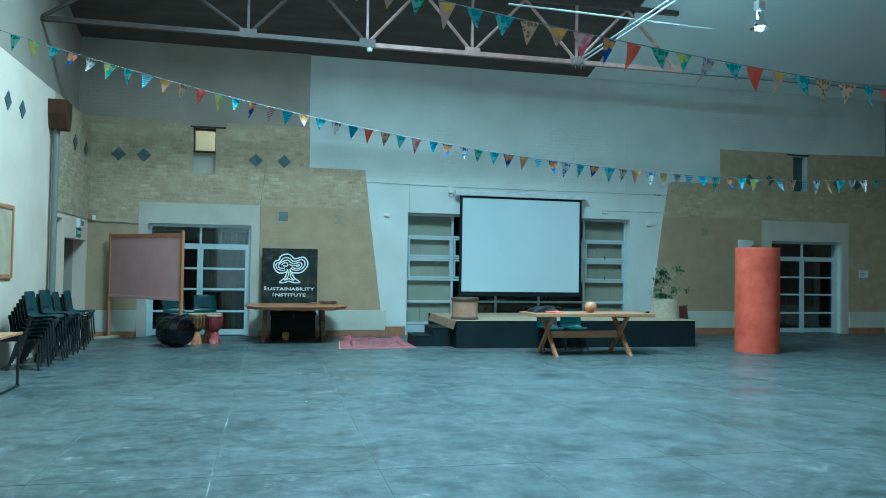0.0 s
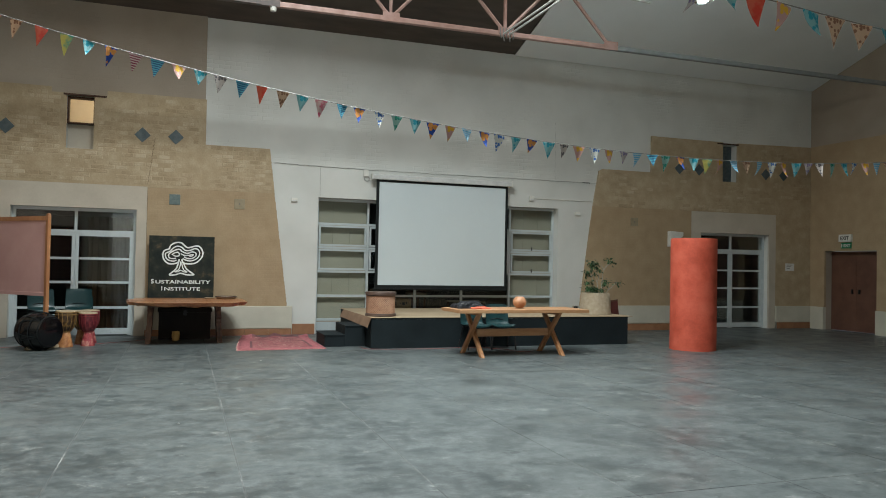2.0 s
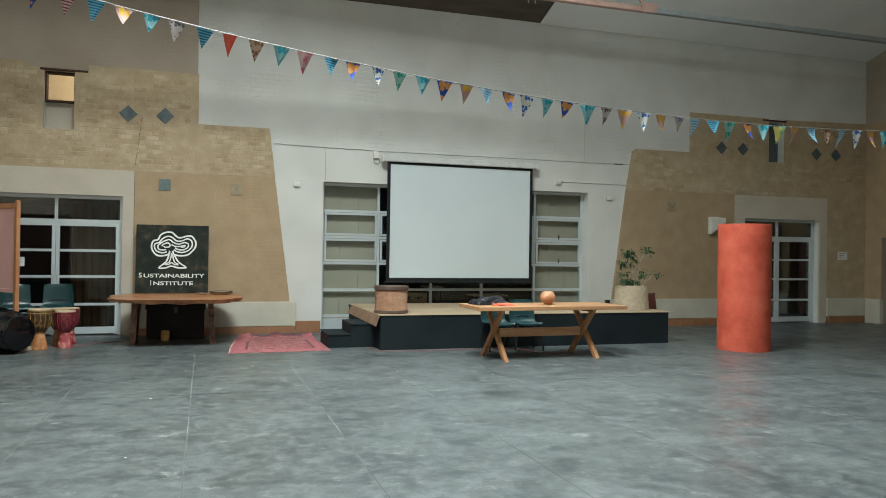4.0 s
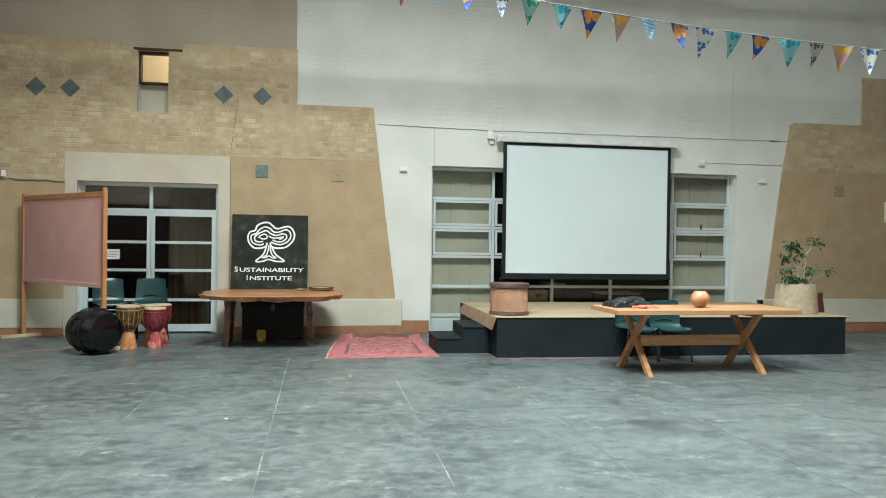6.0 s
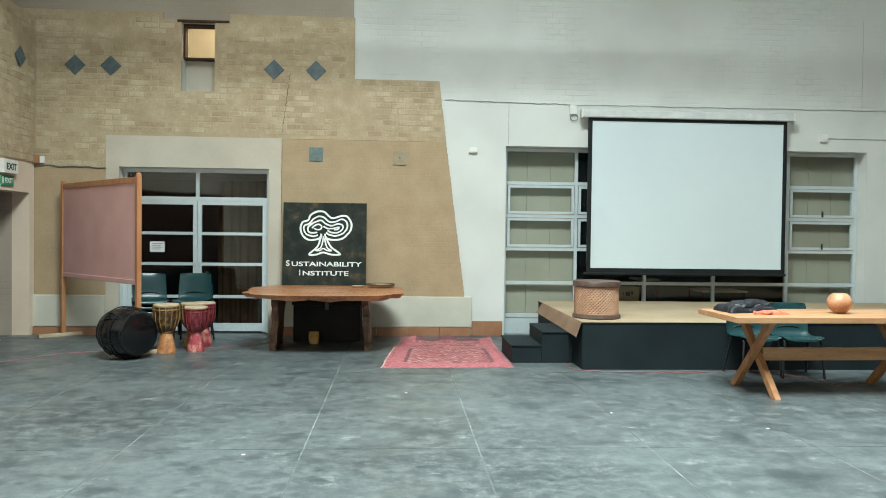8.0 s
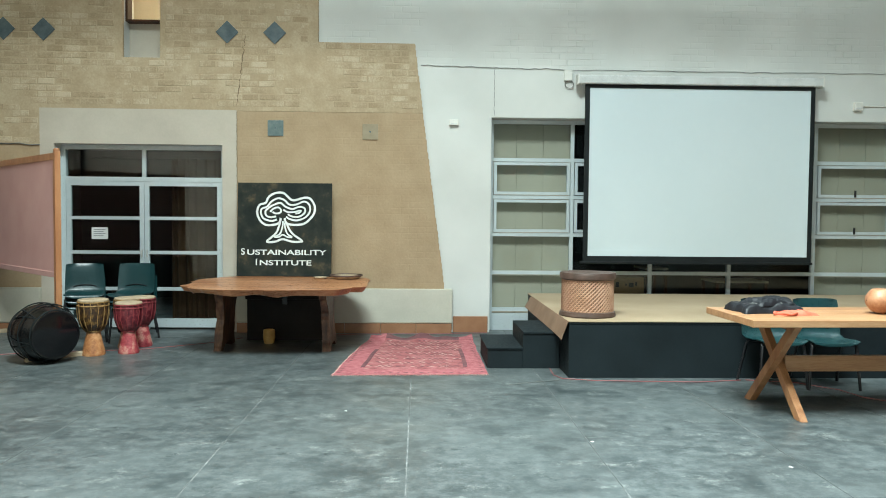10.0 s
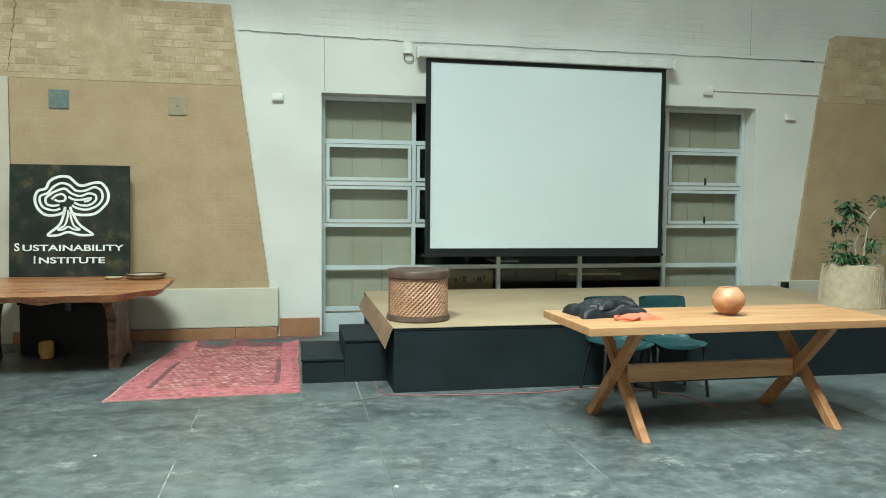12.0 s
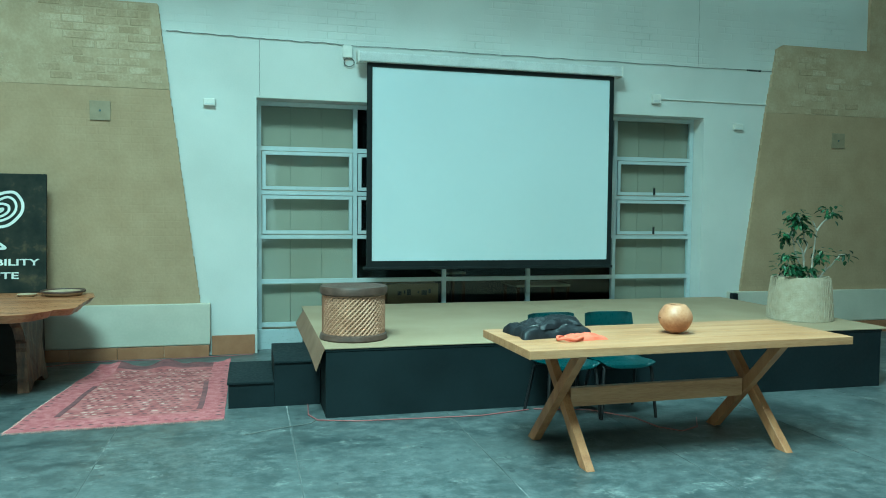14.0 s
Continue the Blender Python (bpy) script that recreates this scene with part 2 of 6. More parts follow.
M_LEAF = mat("dark_green_leaf", [(0.012, 0.040, 0.014), (0.03, 0.085, 0.03), (0.06, 0.13, 0.05)], 0.4, 30, 90, 0.05, rand=0.5)
M_BAG = mat("black_nylon", [(0.006, 0.0065, 0.009), (0.013, 0.014, 0.018)], 0.5, 25, 160, 0.35, spec=0.35)
M_ORANGE = mat("orange_cloth", [(0.56, 0.10, 0.05), (0.66, 0.17, 0.10)], 0.75, 18, 120, 0.3)
M_CARD = mat("brown_cardboard", [(0.26, 0.16, 0.08), (0.32, 0.20, 0.11)], 0.8, 3, 60, 0.1)
M_BLIND = mat("cream_panel_sheet", [(0.34, 0.295, 0.225), (0.41, 0.36, 0.28)], 0.8, 1.2, 50, 0.1)
M_CURTAIN = mat("brown_curtain", [(0.020, 0.010, 0.005), (0.038, 0.021, 0.010)], 0.95, 3, 60, 0.2, stretch=(6, 6, 0.5), spec=0.1)
M_HIDE = mat("drum_skin", [(0.36, 0.27, 0.17), (0.48, 0.38, 0.26)], 0.7, 14, 70, 0.15)
M_PAPER = plain("white_paper", (0.66, 0.66, 0.64), 0.8)
M_GREEN = plain("exit_green", (0.02, 0.20, 0.09), 0.4)
M_INK = plain("black_ink", (0.015, 0.015, 0.015), 0.6)
M_CORD = plain("pink_red_cable", (0.30, 0.11, 0.11), 0.5)
M_GREYCORD = plain("grey_cable", (0.18, 0.18, 0.17), 0.5)
M_SIGNBOARD = mat("weathered_green_black_board", [(0.012, 0.016, 0.014), (0.024, 0.027, 0.021), (0.085, 0.066, 0.038)], 0.7, 6, 30, 0.2, spread=(0.42, 0.70), spec=0.2)
M_SIGNWHITE = plain("sign_white_paint", (0.72, 0.74, 0.72), 0.6)
M_DUST = mat("joint_dust", [(0.09, 0.094, 0.092), (0.22, 0.22, 0.215), (0.50, 0.50, 0.47)], 0.95, 1.1, 14, 0.0, spread=(0.50, 0.70))
M_DOORBROWN = mat("brown_door_paint", [(0.10, 0.045, 0.03), (0.15, 0.07, 0.045)], 0.5, 3, 40, 0.1)


def floor_mat():
    m = bpy.data.materials.new("worn_dark_concrete")
    m.use_nodes = True
    n, l = m.node_tree.nodes, m.node_tree.links
    b = n["Principled BSDF"]
    geo = n.new("ShaderNodeNewGeometry")

    def noise_at(scale, detail, stretch, rough=0.6):
        mp = n.new("ShaderNodeMapping")
        mp.inputs["Scale"].default_value = stretch
        mp.inputs["Location"].default_value = (scale, scale * 2, 0)
        l.new(geo.outputs["Position"], mp.inputs["Vector"])
        t = n.new("ShaderNodeTexNoise")
        t.inputs["Scale"].default_value, t.inputs["Detail"].default_value, t.inputs["Roughness"].default_value = scale, detail, rough
        l.new(mp.outputs["Vector"], t.inputs["Vector"])
        return t.outputs["Fac"]

    def ramp(fac, stops):
        r = n.new("ShaderNodeValToRGB")
        for i, (p, v) in enumerate(stops):
            e = r.color_ramp.elements[i] if i < 2 else r.color_ramp.elements.new(p)
            e.position, e.color = p, (v, v, v, 1) if not isinstance(v, tuple) else (*v, 1)
        l.new(fac, r.inputs["Fac"])
        return r.outputs["Color"]

    def mixc(fac, a, c, mode="MIX"):
        x = n.new("ShaderNodeMix")
        x.data_type, x.blend_type = "RGBA", mode
        l.new(fac, x.inputs["Factor"])
        for sock, v in ((x.inputs[6], a), (x.inputs[7], c)):
            if isinstance(v, tuple):
                sock.default_value = (*v, 1)
            else:
                l.new(v, sock)
        return x.outputs[2]

    base = ramp(noise_at(0.6, 5, (1, 1, 1)), [(0.35, (0.043, 0.052, 0.054)), (0.65, (0.088, 0.102, 0.103))])
    mottle = ramp(noise_at(7.5, 14, (1, 1.15, 1), 0.78), [(0.44, 0.0), (0.60, 0.85)])
    c1 = mixc(mottle, base, (0.130, 0.145, 0.145))
    dark = ramp(noise_at(2.3, 10, (0.9, 1.25, 1), 0.74), [(0.52, 0.0), (0.61, 0.68)])
    blot = ramp(noise_at(5.0, 6, (1.0, 1.3, 1), 0.72), [(0.61, 0.0), (0.65, 0.7)])
    stain = ramp(noise_at(1.1, 8, (1, 1.3, 1), 0.66), [(0.55, 0.0), (0.66, 0.6)])
    c1 = mixc(stain, c1, (0.036, 0.044, 0.046))
    c2 = mixc(blot, mixc(dark, c1, (0.031, 0.041, 0.044)), (0.021, 0.028, 0.031))
    scuff = ramp(noise_at(3.0, 13, (0.9, 1.15, 1), 0.84), [(0.565, 0.0), (0.63, 0.55)])
    c3 = mixc(scuff, c2, (0.33, 0.34, 0.32))
    scr = ramp(noise_at(14, 4, (0.25, 2.2, 1), 0.6), [(0.66, 0.0), (0.74, 0.55)])
    c4 = mixc(scr, c3, (0.36, 0.37, 0.35))
    l.new(c4, b.inputs["Base Color"])
    rr = ramp(noise_at(1.8, 6, (1, 1, 1)), [(0.35, 0.30), (0.65, 0.52)])
    l.new(rr, b.inputs["Roughness"])
    bp = n.new("ShaderNodeBump")
    bp.inputs["Strength"].default_value, bp.inputs["Distance"].default_value = 0.15, 0.004
    l.new(noise_at(9, 8, (1, 1, 1)), bp.inputs["Height"])
    l.new(bp.outputs["Normal"], b.inputs["Normal"])
    return m


M_FLOOR = floor_mat()


# ---- mesh helpers ----
def box(bm, x0, x1, y0, y1, z0, z1, m=None):
    v = [bm.verts.new(p) for p in ((x0, y0, z0), (x1, y0, z0), (x1, y1, z0), (x0, y1, z0), (x0, y0, z1), (x1, y0, z1), (x1, y1, z1), (x0, y1, z1))]
    if m is not None:
        for k in v:
            k.co = m @ k.co
    for f in ((0, 3, 2, 1), (4, 5, 6, 7), (0, 1, 5, 4), (1, 2, 6, 5), (2, 3, 7, 6), (3, 0, 4, 7)):
        bm.faces.new([v[i] for i in f])
    return v


def bev(bm, w, seg=2):
    bmesh.ops.bevel(bm, geom=list(bm.edges), offset=w, segments=seg, affect="EDGES", profile=0.6)
    return bm


def bbox(x0, x1, y0, y1, z0, z1, w=0.004, m=None):
    bm = bmesh.new()
    box(bm, x0, x1, y0, y1, z0, z1, m)
    if w:
        bev(bm, w)
    return bm


def lathe(bm, prof, n=32, c=(0, 0, 0), wob=0.0):
    rings = []
    for r, z in prof:
        if r < 1e-4:
            rings.append([bm.verts.new((c[0], c[1], c[2] + z))])
        else:
            rings.append([bm.verts.new((c[0] + r * (1 + wob * math.sin(3 * a)) * math.cos(a), c[1] + r * (1 + wob * math.cos(2 * a)) * math.sin(a), c[2] + z)) for a in (2 * math.pi * i / n for i in range(n))])
    for p, q in zip(rings, rings[1:]):
        for i in range(n):
            j = (i + 1) % n
            if len(p) == 1 and len(q) > 1:
                bm.faces.new((p[0], q[j], q[i]))
            elif len(q) == 1 and len(p) > 1:
                bm.faces.new((p[i], p[j], q[0]))
            elif len(p) > 1:
                bm.faces.new((p[i], p[j], q[j], q[i]))
    return bm


def tube(bm, pts, r, n=8, r1=None):
    pts = [Vector(p) for p in pts]
    rings = []
    for i, p in enumerate(pts):
        d = (pts[min(i + 1, len(pts) - 1)] - pts[max(i - 1, 0)]).normalized()
        u = d.cross(Vector((0, 0, 1)) if abs(d.z) < 0.9 else Vector((1, 0, 0))).normalized()
        w = d.cross(u)
        rad = r if r1 is None else r + (r1 - r) * i / (len(pts) - 1)
        rings.append([bm.verts.new(p + rad * (math.cos(a) * u + math.sin(a) * w)) for a in (2 * math.pi * k / n for k in range(n))])
    for p, q in zip(rings, rings[1:]):
        for i in range(n):
            j = (i + 1) % n
            bm.faces.new((p[i], p[j], q[j], q[i]))
    bm.faces.new(rings[0][::-1])
    bm.faces.new(rings[-1])
    return bm


def extrude_poly(bm, pts, axis, a, b):
    """A prism over the outline pts; axis y: pts are (x, z); axis z: (x, y); axis x: (y, z)."""
    def at(p, d):
        return {"y": (p[0], d, p[1]), "z": (p[0], p[1], d), "x": (d, p[0], p[1])}[axis]
    lo = [bm.verts.new(at(p, a)) for p in pts]
    hi = [bm.verts.new(at(p, b)) for p in pts]
    n = len(pts)
    bm.faces.new(lo)
    bm.faces.new(hi[::-1])
    for i in range(n):
        j = (i + 1) % n
        bm.faces.new((lo[j], lo[i], hi[i], hi[j]))
    bmesh.ops.recalc_face_normals(bm, faces=list(bm.faces))
    return bm


def panel(u0, u1, v0, v1, holes, axis, a, b):
    """A wall slab with rectangular openings. axis y: u is x; axis x: u is y. v is z; a and b are its two faces."""
    us = sorted({u0, u1, *[h[i] for h in holes for i in (0, 1) if u0 < h[i] < u1]})
    vs = sorted({v0, v1, *[h[i] for h in holes for i in (2, 3) if v0 < h[i] < v1]})
    bm = bmesh.new()

    def solid(i, j):
        if not (0 <= i < len(us) - 1 and 0 <= j < len(vs) - 1):
            return False
        cu, cv = (us[i] + us[i + 1]) / 2, (vs[j] + vs[j + 1]) / 2
        return not any(h[0] < cu < h[1] and h[2] < cv < h[3] for h in holes)

    def quad(*ps):
        bm.faces.new([bm.verts.new((p[0], p[2], p[1]) if axis == "y" else (p[2], p[0], p[1])) for p in ps])
    for i in range(len(us) - 1):
        for j in range(len(vs) - 1):
            if not solid(i, j):
                continue
            l, r, d, t = us[i], us[i + 1], vs[j], vs[j + 1]
            quad((l, d, a), (r, d, a), (r, t, a), (l, t, a))
            quad((l, d, b), (l, t, b), (r, t, b), (r, d, b))
            if not solid(i - 1, j):
                quad((l, d, a), (l, t, a), (l, t, b), (l, d, b))
            if not solid(i + 1, j):
                quad((r, d, a), (r, d, b), (r, t, b), (r, t, a))
            if not solid(i, j - 1):
                quad((l, d, a), (l, d, b), (r, d, b), (r, d, a))
            if not solid(i, j + 1):
                quad((l, t, a), (r, t, a), (r, t, b), (l, t, b))
    bmesh.ops.remove_doubles(bm, verts=list(bm.verts), dist=1e-5)
    bmesh.ops.recalc_face_normals(bm, faces=list(bm.faces))
    return bm


def part(name, bm, material, parent=None, label="", smooth=None, m=None):
    me = bpy.data.meshes.new(name)
    bm.to_mesh(me)
    bm.free()
    me.materials.append(material)
    if smooth is not None:
        me.polygons.foreach_set("use_smooth", [True] * len(me.polygons))
        me.set_sharp_from_angle(angle=radians(smooth))
    ob = new(name, me)
    if parent is not None:
        ob.parent = parent
    if m is not None:
        ob.matrix_basis = m
    if label:
        ob["label"] = label
    return ob


def thing(name, label, category, m=None, group="", kind=""):
    ob = new(name)
    ob.empty_display_size = 0.1
    if m is not None:
        ob.matrix_basis = m
    return tagged(ob, label, category, group, kind)


def structure(name, bm, material, label, category):
    return tagged(part(name, bm, material), label, category, "", "structure")


def text(name, s, size, material, parent, m, depth=0.002, align="CENTER"):
    cu = bpy.data.curves.new(name, "FONT")
    cu.body, cu.size, cu.extrude, cu.align_x, cu.offset = s, size, depth, align, size * 0.018
    tmp = bpy.data.objects.new(name, cu)
    scene.collection.objects.link(tmp)
    me = bpy.data.meshes.new_from_object(tmp.evaluated_get(bpy.context.evaluated_depsgraph_get()))
    bpy.data.objects.remove(tmp)
    me.materials.clear()
    me.materials.append(material)
    ob = new(name, me)
    ob.parent, ob.matrix_basis = parent, m
    return ob


# ---- the hall ----
def stepped(p, q, course=0.0865, seed=5):
    """A ragged line from p to q (x, z), stepping at every brick course."""
    rs = random.Random(seed)
    n = max(2, round(abs(q[1] - p[1]) / course))
    out = [p]
    for i in range(n):
        x = p[0] + (q[0] - p[0]) * (i + 0.5) / n + rs.uniform(-0.003, 0.003)
        za, zb = p[1] + (q[1] - p[1]) * i / n, p[1] + (q[1] - p[1]) * (i + 1) / n
        d = (zb - za) * 0.12
        out += [(x, za + d), (x, zb - d)]
    return out + [q]


XL, XR, YB, YF = -4.3, 16.6, -2.4, 18.2
NICHE_L, NICHE_R = (-1.91, -1.42, 3.67, 4.70), (13.6, 14.08, 3.86, 4.83)
DOOR_L, DOOR_R, WIN = (-2.82, -0.60, -1, 2.52), (12.94, 15.14, -1, 2.50), (3.025, 8.83, -1, 2.945)

floor = structure("floor", bbox(XL - 0.3, XR + 0.3, YB - 0.3, 24, -0.2, -0.0018, 0), M_DUST, "dusty bed under the worn concrete floor slabs", "floor")

wall = structure("wall_north", panel(XL - 0.3, XR + 0.3, -0.1, EAVE + 0.05, [NICHE_L, NICHE_R, DOOR_L, DOOR_R, WIN], "y", YF, YF + 0.34), M_WHITE, "pale painted brick end wall behind the stage", "wall")
structure("wall_north_upper_paint_west", panel(XL, 0.66, 4.842, EAVE + 0.05, [], "y", YF - 0.03, YF), M_GREY, "greige painted upper wall beside the pale panel", "wall")
structure("paint_notch_west", bbox(-2.178, -1.192, YF - 0.03, YF, 4.742, 4.841, 0), M_GREY, "taupe paint dipping to the little window", "wall")
bm = panel(XL, 1.97, 2.5, 4.84, [NICHE_L, (-2.18, -1.19, 4.74, 4.85), (0.68, 1.98, 3.91, 4.85), (-3.01, -0.41, 2.4, 2.99), (-0.41, 1.98, 2.4, 2.98)], "y", YF - 0.05, YF)
extrude_poly(bm, [(1.97, 2.98)] + stepped((2.09, 2.98), (1.975, 3.90)) + [(1.97, 3.90)], "y", YF - 0.05, YF)
brick_west = structure("brick_patch_west", bm, M_SLURRY, "washed tan brick patch with slurried joints", "brick wall")
bm = bmesh.new()
extrude_poly(bm, [(-0.41, 0.60)] + stepped((2.40, 0.60), (2.09, 2.978)) + [(-0.41, 2.978)], "y", YF - 0.046, YF)
structure("render_west", bm, M_RENDER, "smooth tan rendered wall with sloping edge", "wall")
structure("render_corner_west", bbox(XL, -3.01, YF - 0.046, YF, 0.59, 2.498, 0), M_RENDER, "smooth tan rendered wall in the corner", "wall")
structure("door_surround_west", panel(-3.01, -0.41, 0, 2.988, [DOOR_L], "y", YF - 0.056, YF), M_SURROUND, "beige plaster surround of the glazed door", "door surround")
structure("plinth_west", bbox(-0.41, 2.51, YF - 0.10, YF, 0.135, 0.60, 0.012), M_PLINTH, "pale plaster plinth under the tan render", "plinth")
structure("plinth_corner_west", bbox(XL, -3.01, YF - 0.10, YF, 0.12, 0.59, 0.012), M_PLINTH, "pale green plaster plinth in the corner", "plinth")

bm = bmesh.new()
extrude_poly(bm, [(12.64, 3.05), (13.6, 3.05), (13.6, 4.89), (11.41, 4.89), (11.41, 3.97), (10.0, 3.97)] + stepped((9.91, 3.92), (9.755, 3.05), seed=9), "y", YF - 0.05, YF)
extrude_poly(bm, [(13.602, 3.05), (14.078, 3.05), (14.078, 3.858), (13.602, 3.858)], "y", YF - 0.05, YF)
extrude_poly(bm, [(14.08, 3.05), (XR, 3.05), (XR, 4.95), (14.08, 4.89)], "y", YF - 0.05, YF)
extrude_poly(bm, [(15.36, 0.6), (XR, 0.6), (XR, 3.048), (15.36, 3.048)], "y", YF - 0.047, YF)
brick_east = structure("brick_patch_east", bm, M_SLURRY, "washed tan brick patch in shade", "brick wall")
bm = bmesh.new()
extrude_poly(bm, [(12.64, 0.61), (12.64, 3.048)] + stepped((9.755, 3.048), (9.43, 0.61), seed=11), "y", YF - 0.046, YF)
structure("render_east", bm, M_RENDER, "smooth tan rendered wall with sloping edge", "wall")
structure("door_surround_east", panel(12.64, 15.36, 0, 3.046, [DOOR_R], "y", YF - 0.056, YF), M_SURROUND, "beige plaster surround of the glazed door", "door surround")
structure("plinth_east", bbox(9.24, 12.64, YF - 0.10, YF, 0.17, 0.61, 0.012), M_PLINTH, "pale plaster plinth under the tan render", "plinth")
structure("plinth_corner_east", bbox(15.36, XR, YF - 0.10, YF, 0.17, 0.60, 0.012), M_PLINTH, "pale plaster plinth in the corner", "plinth")

# side walls, each with a set-back exit door
EXIT_L, EXIT_R = (16.3, 18.0, -1, 2.10), (16.05, 17.65, -1, 2.10)
structure("wall_west", panel(YB - 0.3, YF + 0.3, -0.1, EAVE + 3.6, [(EXIT_L[0], EXIT_L[1], -1, 2.1)], "x", XL - 0.3, XL), M_GREY, "greige painted upper side wall above a thick lower band", "wall")
structure("wall_west_band", panel(YB, YF - 0.06, -0.05, 4.72, [EXIT_L, (15.55, 16.1, -1, 2.46)], "x", XL, XL + 0.25), M_WARM_CREAM, "thick cream plastered lower side wall with warm light in its colour", "wall")
structure("wall_east", panel(YB - 0.3, YF + 0.3, -0.1, EAVE + 3.6, [EXIT_R], "x", XR, XR + 0.3), M_GREY, "greige painted side wall in shade", "wall")
structure("wall_east_band", panel(YB, YF - 0.06, 0.6, 4.95, [EXIT_R], "x", XR - 0.06, XR), M_RENDER, "tan rendered lower side wall in shade", "wall")
structure("plinth_side_east", panel(YB, YF - 0.12, 0, 0.6, [EXIT_R], "x", XR - 0.10, XR), M_PLINTH, "pale plaster plinth along the side wall", "plinth")
# unseen back wall behind the walker, its glazed middle assumed for the fill light
structure("wall_south", panel(XL - 0.3, XR + 0.3, -0.1, EAVE + 0.05, [(-2.8, 4.0, 0.3, 3.6)], "y", YB - 0.3, YB), M_CREAM, "unseen cream back wall with an assumed wide opening", "wall")

# roof with openings for the roof lights
bm = bmesh.new()
xs = sorted({XL - 0.3, XR + 0.3, *[s[i] for s in SKYLIGHTS for i in (0, 1)]})
ys = sorted({YB - 0.3, RIDGE_Y, YF + 0.3, *[s[i] for s in SKYLIGHTS for i in (2, 3)]})
for i in range(len(xs) - 1):
    for j in range(len(ys) - 1):
        cx, cy = (xs[i] + xs[i + 1]) / 2, (ys[j] + ys[j + 1]) / 2
        if any(s[0] < cx < s[1] and s[2] < cy < s[3] for s in SKYLIGHTS):
            continue
        vs = []
        for dz in (0, 0.15):
            vs += [bm.verts.new((x, y, roof_z(y) + dz)) for x, y in ((xs[i], ys[j]), (xs[i + 1], ys[j]), (xs[i + 1], ys[j + 1]), (xs[i], ys[j + 1]))]
        for f in ((0, 3, 2, 1), (4, 5, 6, 7), (0, 1, 5, 4), (1, 2, 6, 5), (2, 3, 7, 6), (3, 0, 4, 7)):
            bm.faces.new([vs[k] for k in f])
structure("ceiling", bm, M_ROOF, "dark boarded underside of the pitched roof", "ceiling")
# Grey boards with the lens glare over this side put into their pale colour.
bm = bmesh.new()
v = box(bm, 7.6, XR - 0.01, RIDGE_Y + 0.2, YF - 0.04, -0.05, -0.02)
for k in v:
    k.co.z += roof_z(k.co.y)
structure("ceiling_boards_east", bm, M_CEILBOARD, "smooth grey ceiling boards under the roof slope, coloured paler for lens glare", "ceiling")
# Only the roof light over the stage is known; the larger one is added.
for x0, x1, y0, y1 in SKYLIGHTS:
    sl = thing("skylight", "bright glazed roof light; the larger one is added out of view", "skylight", kind="structure")
    bm = bmesh.new()
    for xa, xb, ya, yb in ((x0 - 0.05, x0 + 0.03, y0, y1), (x1 - 0.03, x1 + 0.05, y0, y1), (x0, x1, y0 - 0.05, y0 + 0.03), (x0, x1, y1 - 0.03, y1 + 0.05)):
        v = box(bm, xa, xb, ya, yb, -0.05, 0.2)
        for k in v:
            k.co.z += roof_z(k.co.y)
    part("frame", bm, M_PINKSTEEL, sl)
    bm = bmesh.new()
    bm.faces.new([bm.verts.new((x, y, roof_z(y) + 0.18)) for x, y in ((x0, y0), (x1, y0), (x1, y1), (x0, y1))])
    g = part("pane", bm, M_GLASS, sl)
    g.visible_shadow = False

# ---- glazed doors and the stage window ----
def frame_bars(bm, x0, x1, z0, z1, xs, zs, w, y0, y1):
    for x in xs:
        box(bm, x - w / 2, x + w / 2, y0, y1, z0, z1)
    for z in zs:
        box(bm, x0, x1, y0 + 0.002, y1 - 0.002, z - w / 2, z + w / 2)


def pane(parent, x0, x1, z0, z1, y):
    bm = bmesh.new()
    box(bm, x0, x1, y - 0.003, y + 0.003, z0, z1)
    g = part("pane", bm, M_GLASS, parent)
    g.visible_shadow = False
    return g


def build_glazed_door(name, x0, x1, top, label):
    d = thing(name, label, "glass door", pose(0, YF + 0.16, 0), kind="structure")
    xm, zt = (x0 + x1) / 2, 2.06
    bm = bmesh.new()
    frame_bars(bm, x0, x1, 0, top, [x0 + 0.03, x1 - 0.03], [top - 0.03, zt], 0.06, -0.03, 0.03)
    box(bm, xm - 0.025, xm + 0.025, -0.024, 0.024, zt + 0.03, top - 0.06)
    part("door_frame", bm, M_ALU, d)
    zs = [0.10, 0.56, 1.06, 1.53, zt - 0.06]
    for a, b in ((x0 + 0.062, xm - 0.003), (xm + 0.003, x1 - 0.062)):
        bm = bmesh.new()
        box(bm, a, a + 0.06, -0.022, 0.022, 0.012, zt - 0.032)
        box(bm, b - 0.06, b, -0.022, 0.022, 0.012, zt - 0.032)
        for z, h in zip(zs, (0.10, 0.045, 0.045, 0.045, 0.06)):
            box(bm, a + 0.06, b - 0.06, -0.02, 0.02, z - h / 2 - (0.02 if z == 0.10 else 0), z + h / 2)
        leaf = part("door_leaf", bm, M_ALU, d)
        for lo, hi in zip(zs, zs[1:]):
            pane(leaf, a + 0.06, b - 0.06, lo + 0.02, hi - 0.02, 0)
        part("handle", bbox(b - 0.042 if a < xm - 0.5 else a + 0.022, b - 0.022 if a < xm - 0.5 else a + 0.042, -0.05, -0.022, 1.0, 1.10, 0.004), M_ROD, leaf, "dull metal lever handle")
    for a, b in ((x0 + 0.06, xm - 0.025), (xm + 0.025, x1 - 0.06)):
        pane(d, a, b, zt + 0.03, top - 0.06, 0)
    return d


